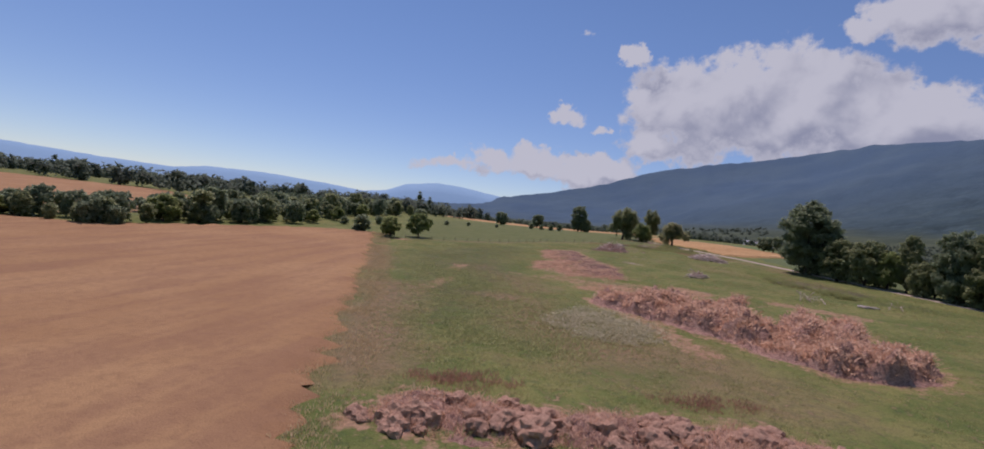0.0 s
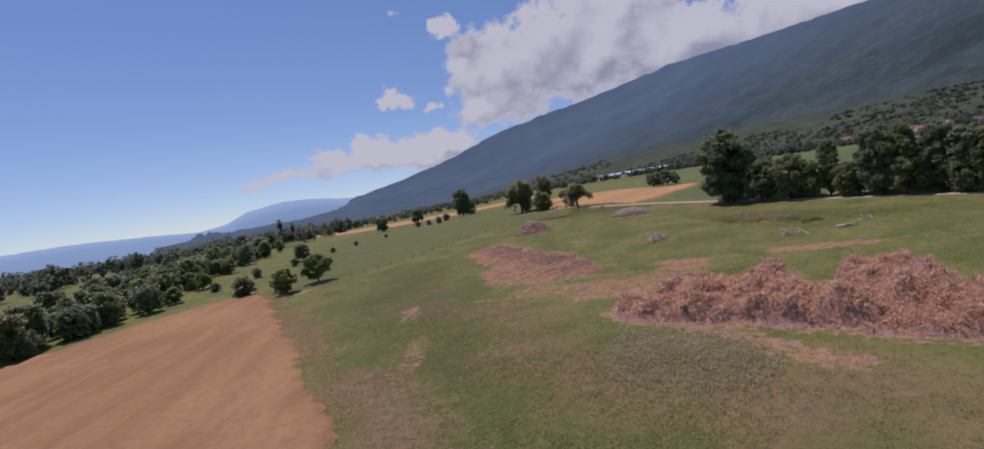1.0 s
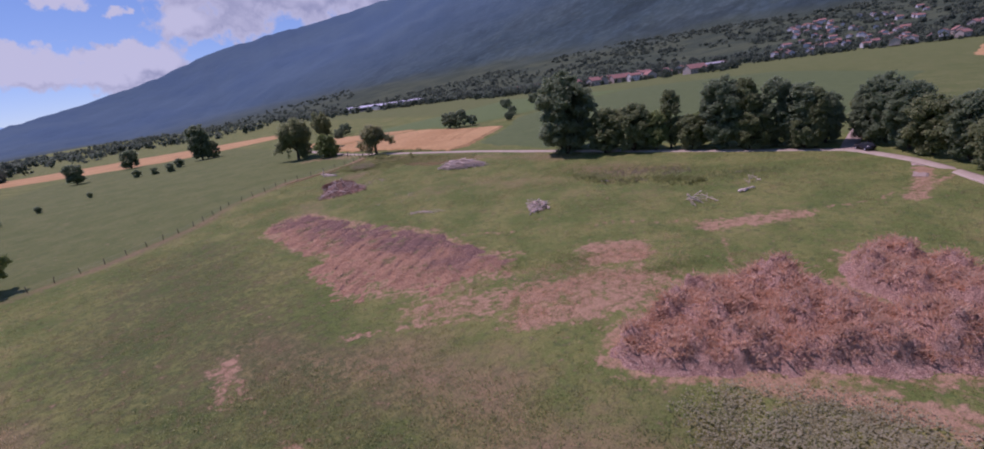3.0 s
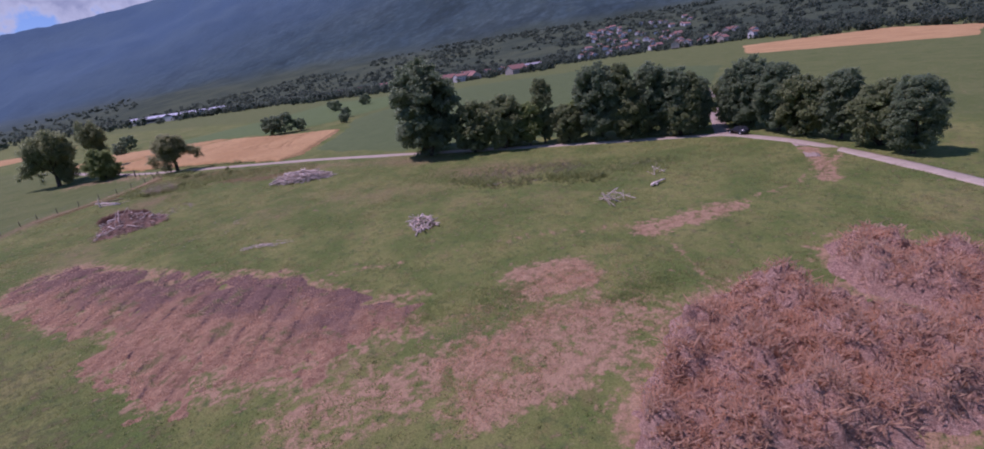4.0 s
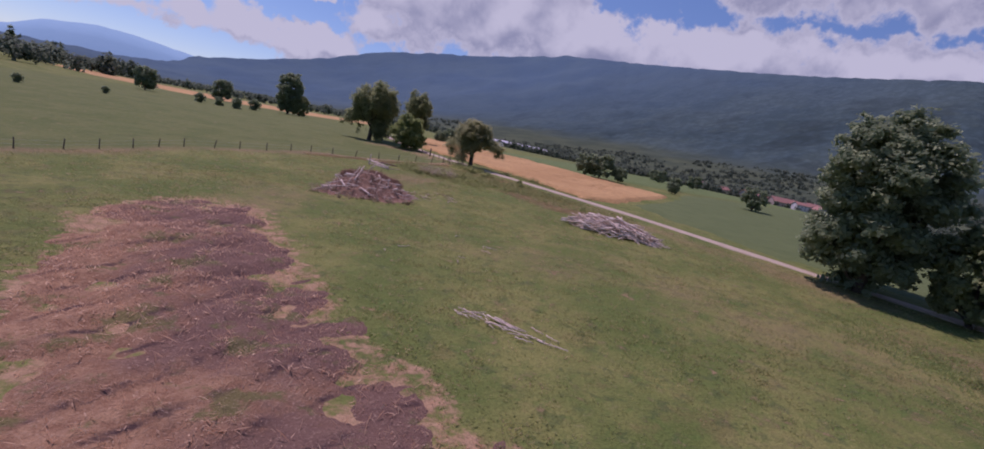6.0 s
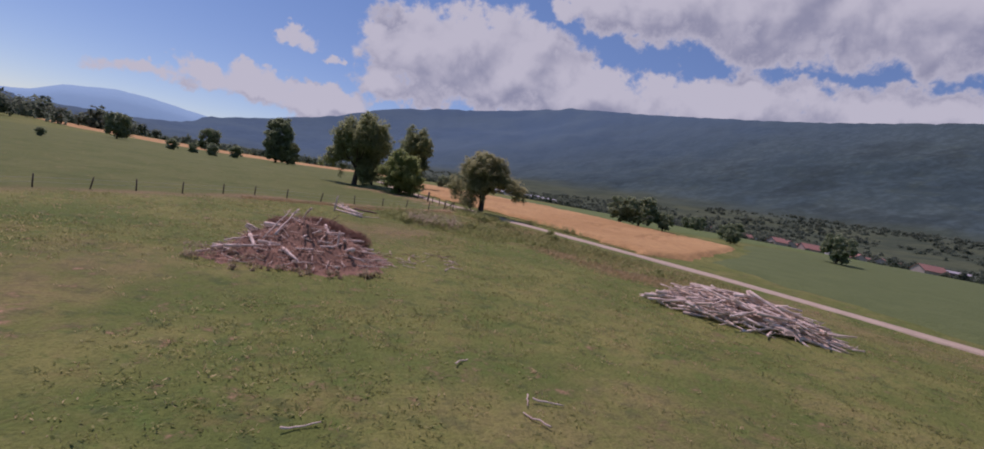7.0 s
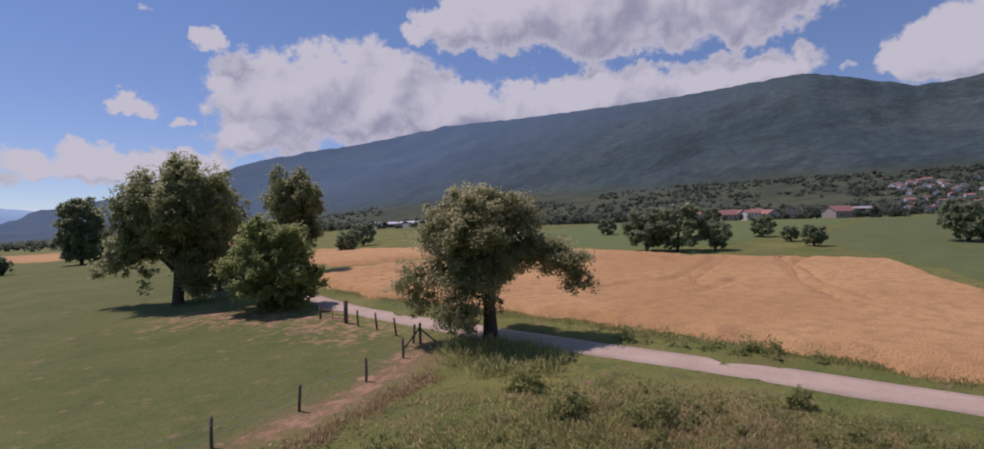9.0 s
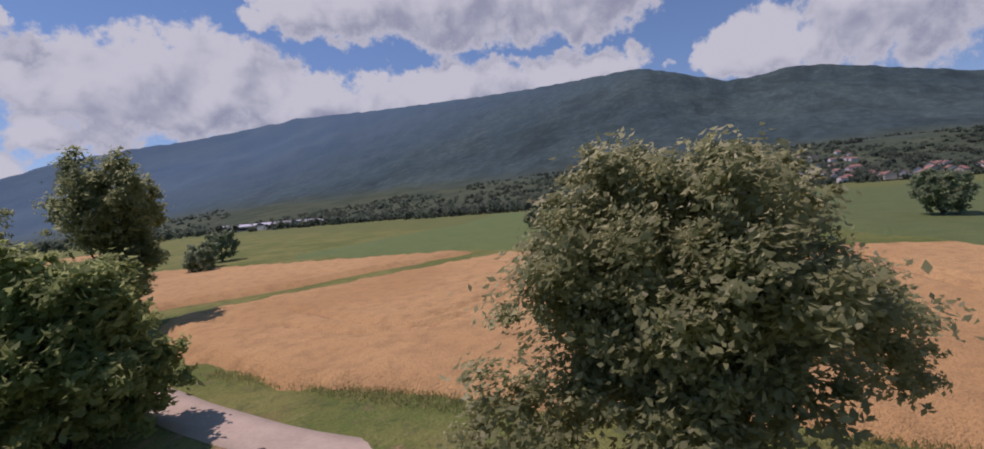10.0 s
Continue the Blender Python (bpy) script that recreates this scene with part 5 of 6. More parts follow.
sheet("brush_mound", MOUND, 0.15, M_MOULD, 0.3, "mound of earth and chipped wood under loose branches", "earth mound", 0.15, 0.4, 1.6, 4.0,
      lambda x, y: mound_height(x, y) + 0.26 * rough(x, y, 1.6, 4))
pile("brush_pile", 13.2, 170.7, "heap of broken pale branches and chunks on an earth mound", 190, (6.0, 4.9), 0.18, 20, 80, (TWIG, TWIG, TWIG_DARK, SHORT, BUTT, TWIG), 7, 12, lambda x, y: mound_height(x, y) + 0.08)
leaning = base_at("leaning_poles", 13.2, 170.7)
bpy.context.view_layer.update()
# place from the middle, heading, pitch, size
for k, (px, py, a, up, size, kind) in enumerate([(-1.9, -0.4, 62, 38, 0.8, LONG), (-1.3, -0.2, 70, 30, 0.75, STEM), (-0.2, -0.4, 112, -34, 0.62, STEM), (0.7, -1.2, 128, -22, 0.6, POLE), (2.4, -1.2, 95, 74, 0.62, BUTT), (-3.6, -1.2, 35, 12, 0.7, LONG),
                                                  (-4.6, -1.6, 28, 10, 0.8, POLE), (-4.9, -1.0, 20, 6, 0.75, BUTT), (-2.9, -2.6, 12, 8, 0.75, STEM), (0.4, -3.2, 20, 4, 0.6, BUTT), (-1.0, -3.0, -14, 5, 0.6, POLE), (3.6, -2.2, -28, -6, 0.75, POLE),
                                                  (4.4, -0.6, -8, 3, 0.8, BUTT), (1.9, 0.9, -20, 10, 0.7, POLE), (4.9, -2.6, 15, 2, 0.6, LONG), (-0.6, 0.8, 160, 24, 0.55, LONG)]):
    z = SURF["brush_mound"](13.2 + px, 170.7 + py) + terr(13.2 + px, 170.7 + py) - terr(13.2, 170.7)
    reach = {id(LONG): 4.2, id(STEM): 4.6, id(POLE): 2.6, id(BUTT): 2.0}[id(kind)] * size * 0.5
    lay("pole", kind[k % 3], leaning, px, py, max(z, 0.0) + 0.12 + 0.55 * reach * abs(math.sin(radians(up))), a, up, 40 * k, size)
lay("stump", THICK[2], leaning, 0.7, 1.0, SURF["brush_mound"](13.9, 171.7) + 0.35, 40, 62, 0, 0.3, "orange-brown freshly cut stump")
tagged(leaning, "pale broken poles leaning up the brush mound", "poles")
pile("scattered_branches", 21.6, 171.8, "loose pale branches scattered on the grass", 30, (4.2, 2.4), 0.04, 10, 70, (TWIG,), 8, 2)
LOGS = branch_meshes(4, 6.0, 0.21, 13, M_WOOD, 0.02)
big = base_at("felled_logs", 15.6, 197.9, None, 0)
bpy.context.view_layer.update()


def lay_between(name, mesh, parent, p, q, length, lift, rise=0.0, label=""):
    """A log or branch from p to q on the ground, its middle lifted, its far end raised."""
    a, c = Vector(p), Vector(q)
    o, mid, d = parent.matrix_world.translation, (a + c) / 2, c - a
    return lay(name, mesh, parent, mid.x - o.x, mid.y - o.y, terr(mid.x, mid.y) - o.z + lift + rise * 0.5, math.degrees(math.atan2(d.y, d.x)),
               math.degrees(math.atan2(terr(*q) - terr(*p) + rise, d.length)), 30, d.length / length, label)


lay_between("log", LOGS[0], big, (17.0, 195.2), (13.9, 200.4), 6.0, 0.36, 0.2, "pale stripped log")
lay_between("log", LOGS[1], big, (17.4, 194.7), (14.2, 198.9), 6.0, 0.13)
lay_between("log", LOGS[2], big, (17.3, 196.4), (15.2, 200.0), 6.0, 0.18, 0.1)
lay_between("branch", LONG[0], big, (17.3, 196.6), (14.4, 201.8), 4.2, 0.2, 0.3)
lay_between("branch", LONG[2], big, (17.4, 194.8), (19.6, 195.7), 4.2, 0.12)
lay_between("branch", LONG[5], big, (16.2, 196.0), (15.3, 199.4), 4.2, 0.5, 0.2)
lay("stump", THICK[1], big, -1.4, -0.6, 0.95, 70, 80, 10, 0.5, "upright broken trunk end")
lay("stump", THICK[2], big, 1.7, -1.8, 0.25, 20, 35, 10, 0.22)
lay("stump", THICK[0], big, 1.9, -0.9, 0.25, -70, 40, 10, 0.2)
tagged(big, "pale stripped logs and branches lying by a broken trunk end", "logs")
old = base_at("rotten_logs", 17.9, 200.9, None, 0)
bpy.context.view_layer.update()
lay_between("log", DARK_LOGS[0], old, (16.4, 202.0), (18.0, 200.7), 3.0, 0.1)
lay_between("log", DARK_LOGS[1], old, (17.6, 200.9), (19.3, 200.1), 3.0, 0.1)
tagged(old, "dark grey rotten logs half sunk in weeds", "logs")
pile("dead_snag", 54.2, 92.5, "bleached dead branches standing in the meadow grass", 16, (1.6, 2.2), 1.3, 70, 40, (SHORT, LONG), 9, 30)
pile("dead_branch", 68.8, 93.5, "grey broken branch leaning in the grass", 7, (1.2, 1.0), 1.2, 20, 50, (SHORT,), 10, 30)
pile("pale_log", 63.2, 90.3, "short pale log lying on the grass", 2, (0.4, 0.3), 0.2, 5, 10, (THICK,), 11, 3)
pile("branch_row", 56.0, 113, "row of grey dry branches among tall weeds", 40, (5.0, 1.8), 0.5, -45, 60, (TWIG_DARK, TWIG_DARK, TWIG), 12, 14)
pile("grass_debris", 20.7, 130.7, "thin pale sticks lying flat in the grass", 26, (3.4, 1.2), 0.08, -40, 30, (TWIG, SHORT), 13, 2)
pile("meadow_twigs", 17.5, 151, "single pale twigs strewn over the mown grass", 8, (7.0, 9.0), 0.02, 30, 80, (TWIG,), 15, 2)
pile("mound_litter", 22.2, 173.4, "broken twigs and bark strewn beside the earth mound", 22, (3.6, 3.0), 0.06, 10, 85, (TWIG_DARK, TWIG, TWIG_DARK), 16, 4)
pile("white_planks", 74.0, 97.0, "two short pale logs near the road", 3, (2.5, 0.4), 0.1, -50, 20, (SHORT,), 14, 2)

# brushwood on the mound
brush_root = base_at("brushwood_heap", 13.8, 176.4, None, -8)
r_b = np.random.default_rng(17)
for k, (lx, ly, lz, rad) in enumerate([(-2.6, 0.3, 0.7, 1.5), (-0.9, 0.0, 0.9, 1.8), (1.0, -0.2, 0.9, 1.7), (2.7, -0.3, 0.6, 1.5), (0.0, 0.5, 1.1, 1.5)]):
    d = r_b.normal(size=(2600, 3))
    d /= np.linalg.norm(d, axis=1, keepdims=True)
    cb = np.array([lx, ly, lz]) + d * (rad * (0.55 + 0.5 * r_b.random((2600, 1)))) * np.array([1.15, 0.95, 0.62])
    cb[:, 2] = np.maximum(cb[:, 2], 0.05)
    ob = new("dry_shrub", leaf_mesh("dry_shrub", cb, d * 0.5 + np.array([0, 0, 0.9]) + r_b.normal(size=d.shape) * 0.35, 0.022 + 0.03 * r_b.random(2600), M_LEAF_DRY, 26.0, 0.4))
    ob.parent = brush_root
bpy.context.view_layer.update()
r_s = random.Random(18)
for k in range(46):
    a = r_s.uniform(0, math.tau)
    q = r_s.random() ** 0.5
    lay("twig", r_s.choice(TWIG_DARK), brush_root, 3.9 * q * math.cos(a), 1.5 * q * math.sin(a), 0.35 + 1.5 * (1 - q * q) * r_s.uniform(0.7, 1.0), r_s.gauss(-10, 40), r_s.gauss(0, 16), r_s.uniform(0, 360), r_s.uniform(0.8, 1.6))
tagged(brush_root, "low heap of dark red-brown dry brushwood behind the earth mound", "brushwood")

# ---------------------------------------------------------------- fences
def post_mesh(h, rad, seed):
    r = random.Random(seed)
    bm = bmesh.new()
    tube(bm, [(0, 0, -0.35), (r.uniform(-0.02, 0.02), 0, h * 0.5), (r.uniform(-0.03, 0.03), r.uniform(-0.03, 0.03), h), (0.0, 0, h + rad * 0.3)], [rad, rad, rad * 0.95, rad * 0.5], 7)
    return mesh_of(bm, "post", M_POST, True)


POSTS = [post_mesh(1.25, 0.075, k) for k in range(4)]


def fence(name, line, gap, label, lean=5.0, seed=1):
    r = random.Random(seed)
    root = base_at(name, *line[0])
    bpy.context.view_layer.update()
    spots, left = [], 0.0
    for (ax, ay), (bx, by) in zip(line, line[1:]):
        d = math.hypot(bx - ax, by - ay)
        while left < d:
            spots.append((ax + (bx - ax) * left / d, ay + (by - ay) * left / d))
            left += gap * r.uniform(0.9, 1.1)
        left -= d
    for k, (x, y) in enumerate(spots):
        ob = new("post", r.choice(POSTS))
        ob.parent = root
        ob.matrix_basis = root.matrix_world.inverted() @ pose(x, y, terr(x, y), r.gauss(0, lean * 0.6), r.gauss(0, lean), r.uniform(0, 360))
    for h in (0.5, 0.95):
        bm = bmesh.new()
        o = root.matrix_world.translation
        tube(bm, [Vector((x, y, terr(x, y) + h)) - o for x, y in spots], [0.008] * len(spots), 4)
        part("wire", bm, M_METAL, root)
    return tagged(root, label, "fence")


fence("pasture_fence", FENCE, 4.4, "weathered wooden posts with thin wire along the pasture")
fence("roadside_fence", [(32.3, 219.8), (31.6, 224), (29.5, 228.3)], 2.5, "leaning wooden fence posts beside the farm road", 7, 2)
fence("far_pasture_fence", [(24, 262), (21, 285), (16, 310)], 4.4, "thin fence posts at the far pasture edge", 5, 4)
gate = base_at("field_gate", 29.4, 228.6, None, 118)
bpy.context.view_layer.update()


def bar(name, parent, a, b, rad, mat, label=""):
    bm = bmesh.new()
    tube(bm, [a, Vector(a).lerp(Vector(b), 0.5), b], [rad] * 3, 6)
    return part(name, bm, mat, parent, label, True)


M_RUST = plain("rusty_painted_steel", (0.25, 0.10, 0.08), (0.34, 0.16, 0.12), 6, 0.7, 0.3)
bar("gate_post", gate, (0, 0, -0.4), (0, 0, 1.9), 0.17, M_POST, "thick weathered gate post")
bar("gate_post", gate, (3.4, 0, -0.4), (3.4, 0, 1.2), 0.09, M_POST)
for h in (0.35, 0.65, 0.95):
    bar("rail", gate, (0.2, 0, h), (3.3, 0, h), 0.03, M_RUST, "rusty red gate rail")
for x in (0.25, 1.75, 3.25):
    bar("upright", gate, (x, 0, 0.15), (x, 0, 1.05), 0.03, M_RUST)
tagged(gate, "rusty tube field gate hung on a thick wooden post", "gate")
brace = base_at("corner_brace", 32.6, 219.2)
bar("post", brace, (0, 0, -0.3), (0, 0, 1.4), 0.09, M_POST)
bar("strut", brace, (-1.6, -1.2, 0.0), (0, 0, 1.1), 0.06, M_POST)
bar("strut", brace, (1.0, -1.0, 0.0), (0, 0, 1.0), 0.06, M_POST)
tagged(brace, "wooden corner post with slanting struts under the tree", "fence post")

# ---------------------------------------------------------------- tall weeds and grass
def tufts(name, spots, blades, height, spread, width, mat, seed, label, category="grass", lean=0.5, over=None):
    """Clumps of narrow upright blades, one mesh."""
    r = np.random.default_rng(seed)
    P = np.array([(x, y, terr(x, y) + (over(x, y) if over else 0), s) for x, y, s in spots])
    n = len(P) * blades
    P = np.repeat(P, blades, axis=0)
    ang, rad = r.uniform(0, math.tau, n), np.sqrt(r.random(n)) * spread
    base = P[:, :3] + np.stack([np.cos(ang) * rad * P[:, 3], np.sin(ang) * rad * P[:, 3], np.full(n, -0.03)], 1)
    h = height * P[:, 3] * r.uniform(0.5, 1.1, n)
    tip = base + np.stack([r.normal(size=n) * lean * h * 0.6, r.normal(size=n) * lean * h * 0.6, h], 1)
    a2 = r.uniform(0, math.tau, n)
    side = np.stack([np.cos(a2), np.sin(a2), np.zeros(n)], 1) * (width * P[:, 3])[:, None]
    mid = base * 0.45 + tip * 0.55 + np.stack([np.zeros(n), np.zeros(n), h * 0.08], 1)
    v = np.stack([base - side * 0.5, mid - side * 0.45, tip, mid + side * 0.45], 1).reshape(-1, 3)
    return tagged(new(name, quads_mesh(name, v, mat)), label, category, kind="stuff")


def spots_in(poly, n, s0, s1, seed, thin=None, fade=0.0):
    r, out = random.Random(seed), []
    x0, x1 = min(p[0] for p in poly), max(p[0] for p in poly)
    y0, y1 = min(p[1] for p in poly), max(p[1] for p in poly)
    tries = 0
    while len(out) < n and tries < n * 30:
        tries += 1
        x, y = r.uniform(x0, x1), r.uniform(y0, y1)
        if inside(poly, x, y) and (not fade or edge_distance(poly, x, y) > fade * r.random()) and (thin is None or noise.noise(Vector((x * thin, y * thin, seed))) > r.uniform(-0.6, 0.35)):
            out.append((x, y, r.uniform(s0, s1)))
    return out


def oval(cx, cy, rx, ry, turn=0.0, n=14):
    a = radians(turn)
    return [(cx + math.cos(k * math.tau / n) * rx * math.cos(a) - math.sin(k * math.tau / n) * ry * math.sin(a),
             cy + math.cos(k * math.tau / n) * rx * math.sin(a) + math.sin(k * math.tau / n) * ry * math.cos(a)) for k in range(n)]


M_BLADE = leaf_material("grass_blades", (0.255, 0.29, 0.10), (0.34, 0.37, 0.13), (0.47, 0.43, 0.21))
M_LUSH = leaf_material("lush_grass_blades", (0.24, 0.33, 0.10), (0.32, 0.40, 0.13), (0.46, 0.49, 0.21))
M_BLADE_DRY = leaf_material("dry_grass_blades", (0.42, 0.34, 0.165), (0.55, 0.44, 0.22), (0.70, 0.56, 0.33))
M_THISTLE = leaf_material("seeded_thistle", (0.42, 0.42, 0.235), (0.53, 0.51, 0.31), (0.73, 0.67, 0.49))
M_FENCE_GRASS = leaf_material("brown_grass_blades", (0.36, 0.285, 0.14), (0.47, 0.36, 0.19), (0.60, 0.46, 0.27))
M_RED = leaf_material("dock_seed_heads", (0.33, 0.16, 0.11), (0.42, 0.22, 0.15), (0.50, 0.31, 0.20))
M_HUSK = leaf_material("dry_stalks", (0.54, 0.325, 0.205), (0.74, 0.485, 0.315), (0.90, 0.70, 0.48))
tufts("heap_stalks", spots_in(HEAP, 6500, 0.5, 1.5, 21, 0.6, 1), 7, 0.42, 0.5, 0.12, M_HUSK, 21, "dry broken stalks lying all over the compost heap", "plant waste", 1.6, SURF["compost_heap"])
tufts("rubble_stalks", spots_in(RUBBLE, 1300, 0.6, 1.3, 22, 0.3, 1), 6, 0.5, 0.5, 0.06, M_HUSK, 22, "dry broken stalks over the tipped earth", "plant waste", 1.6, SURF["rubble_heap"])
tufts("soil_straw", spots_in(PATCH, 2600, 0.5, 1.3, 23, 0.25), 5, 0.26, 0.6, 0.06, M_HUSK, 23, "thin straw scattered over the scraped soil", "plant waste", 2.0, SURF["soil_patch"])
M_CHIP = leaf_material("wood_chips", (0.27, 0.175, 0.13), (0.40, 0.27, 0.205), (0.70, 0.54, 0.42))
tufts("wood_chips", spots_in(MOUND, 950, 0.6, 1.4, 25), 5, 0.2, 0.45, 0.07, M_CHIP, 25, "chipped pale wood scattered over the mound", "wood chips", 2.2, SURF["brush_mound"])
tufts("bare_straw", spots_in([(8, 80), (16, 92), (30, 92), (42, 86), (36, 78), (24, 78), (12, 76)], 2600, 0.6, 1.2, 24, 0.2, 4), 5, 0.2, 0.6, 0.045, M_HUSK, 24, "flattened straw on bare ground beside the heap", "plant waste", 2.0)
MEADOW = [(-40, 95), (-19, 52), (-6, 26), (3, 8), (40, 14), (60, 34), (85, 62), (96, 76), (97, 95), (80, 126), (64, 160), (48, 192), (36, 212), (20, 208), (-2, 197), (-14, 186), (-30, 160), (-55, 145)]
BARE_SPOTS = [PATCH, HEAP, RUBBLE, MOUND]
tufts("meadow_grass", [s for s in spots_in(MEADOW, 38000, 0.5, 1.4, 5, 0.09) if not any(inside(p, s[0], s[1]) for p in BARE_SPOTS)], 7, 0.14, 0.42, 0.08, M_BLADE, 5, "uneven tufts of green meadow grass", "grass", 1.6)
tufts("dry_meadow_grass", [s for s in spots_in(MEADOW, 9000, 0.6, 1.2, 6, 0.09) if not any(inside(p, s[0], s[1]) for p in BARE_SPOTS + RANK)], 6, 0.18, 0.36, 0.06, M_BLADE_DRY, 6, "tufts of dry yellow grass in the meadow", "grass", 1.2)
tufts("tan_bank_grass", spots_in(oval(42.5, 177.5, 13.0, 4.2, -58), 1300, 0.6, 1.3, 53, 0.3, 4), 7, 0.3, 0.5, 0.05, M_FENCE_GRASS, 53, "tan seeding grass on the bank above the farm road", "grass", 1.3)
tufts("south_weeds", spots_in([(-16, 50), (-6, 28), (6, 22), (30, 26), (24, 44), (18, 62), (8, 74), (-10, 92), (-30, 96)], 6000, 0.6, 1.4, 7, 0.12, 14), 6, 0.28, 0.5, 0.08, M_WEED, 7, "rank green weeds at the south end of the meadow", "weeds", 1.1)
EDGE = [(-76, 155), (-57.5, 118), (-38.5, 80), (-22.5, 46), (-10.5, 22), (-1.5, 3), (5, 4), (-3, 26), (-15, 52), (-31, 86), (-50, 124), (-68, 160)]
tufts("field_edge_grass", spots_in(EDGE, 8000, 0.5, 1.3, 31, 0.15, 2.5), 6, 0.42, 0.5, 0.06, M_BLADE_DRY, 31, "dry yellow grass along the wheat field edge")
THISTLES = [(8, 47), (9, 54), (13, 61), (19, 60), (25, 52), (26, 45), (21, 40), (14, 41)]
tufts("pale_thistles", spots_in(THISTLES, 2600, 0.6, 1.3, 8, 0.35, 4), 7, 0.26, 0.45, 0.09, M_THISTLE, 8, "patch of pale seeded thistles", "weeds", 1.2)
rh = np.random.default_rng(81)
hd = np.array([(x + rh.normal() * 0.3, y + rh.normal() * 0.3, terr(x, y) + 0.3 * s + 0.12 * rh.random()) for x, y, s in spots_in(THISTLES, 6500, 0.7, 1.4, 82, 0.35, 4)])
tagged(new("thistle_heads", leaf_mesh("thistle_heads", hd, rh.normal(size=hd.shape) * 0.25 + np.array([-0.2, 0.15, 1.0]), 0.10 + 0.13 * rh.random(len(hd)), M_THISTLE, 1.2)), "pale fluffy seed heads over the thistle patch", "weeds", kind="stuff")
tufts("dock_plants", spots_in(oval(6.5, 22, 5.5, 2.8, 10), 420, 0.5, 1.2, 9, 0.4, 3), 6, 0.5, 0.45, 0.05, M_RED, 9, "red-brown dock seed heads in the grass", "weeds")
tufts("dock_plants_east", spots_in(oval(27, 25, 5.5, 2.6, 10), 320, 0.5, 1.1, 10, 0.4, 3), 6, 0.45, 0.45, 0.05, M_RED, 10, "red-brown dock seed heads near the heap", "weeds")
tufts("roadside_weeds", spots_in([(18, 200), (22, 192), (30, 190), (34, 200), (36, 208), (27, 210)], 900, 0.5, 1.3, 11, 0.3, 4), 9, 0.3, 0.5, 0.06, M_WEED, 11, "tall rank weeds beside the fence", "weeds")
CORNER = [(18.5, 205), (25, 208), (30, 203.5), (30, 196), (28.6, 191), (25.4, 190), (22.6, 192), (20.2, 195.7), (19, 200)]


def weed_plants(name, spots, leaves, leaf, mat, seed, label, tall=1.0):
    """Leafy upright weeds, each with a few uneven sprays, one mesh."""
    r = np.random.default_rng(seed)
    C, N, Z = [], [], []
    for x, y, size in spots:
        lumps = [(r.normal() * 0.28 * size, r.normal() * 0.28 * size, (0.2 + 0.75 * r.random()) * size * tall, size * r.uniform(0.16, 0.34), 1.3) for _ in range(7)]
        c, n, z = crown_leaves(lumps, leaves, leaf, r, 6, 0.3)
        C.append(c + np.array([x, y, terr(x, y)]))
        N.append(n)
        Z.append(z)
    return tagged(new(name, leaf_mesh(name, np.concatenate(C), np.concatenate(N), np.concatenate(Z), mat, 2.4)), label, "weeds", kind="stuff")


weed_plants("corner_weeds", spots_in(CORNER, 120, 0.4, 1.0, 33, 0.7, 2.5), 80, 0.085, M_WEED, 33, "tall dark green weeds by the fence corner")
weed_plants("thistle_patch", spots_in(oval(26.3, 197.0, 4.4, 6.0, 5), 70, 0.5, 1.0, 12, 0.9, 2.5), 70, 0.08, M_WEED_GREY, 12, "brown seeding thistles between the weeds", 1.15)
weed_plants("bank_weeds", spots_in([(26, 190), (30, 205), (38, 207), (46, 194), (52, 176), (46, 174), (36, 184)], 150, 0.25, 0.6, 38, 0.25, 2), 60, 0.075, M_WEED, 38, "scattered leafy weeds on the road bank")
weed_plants("row_weeds", spots_in([(53, 128), (57, 128), (58, 117), (63, 110), (59, 108), (53.5, 111), (52, 118)], 130, 0.4, 0.9, 51, 0.3, 2), 70, 0.075, M_WEED, 51, "tall dull weeds grown through the dry branches", 1.1)
weed_plants("meadow_nettles", spots_in(oval(62.5, 104, 3.4, 6.0, 20), 110, 0.4, 0.9, 52, 0.3, 2), 70, 0.08, M_WEED, 52, "dark green nettles beside the dead branches", 1.1)
weed_plants("verge_weeds", spots_in([(43.6, 212), (45.4, 212.6), (50.2, 203), (48.6, 202)], 24, 0.5, 1.0, 44), 90, 0.07, M_WEED, 44, "tall dark weeds on the far verge of the farm road")
weed_plants("mound_side_weeds", spots_in(oval(8.6, 167.4, 3.0, 1.6, -30), 16, 0.4, 0.8, 39) + spots_in(oval(14.5, 165.4, 5, 0.8, 5), 26, 0.2, 0.5, 40), 90, 0.06, M_WEED_GREY, 39, "dull green weeds round the foot of the brush mound")
tufts("corner_grass", spots_in([(28, 189), (23, 190), (30, 208), (39, 204), (34, 194)], 900, 0.5, 1.3, 34, 0.4, 2), 10, 0.3, 0.5, 0.06, M_LUSH, 34, "lush rank grass beside the thistle patch", "weeds", 1.1)
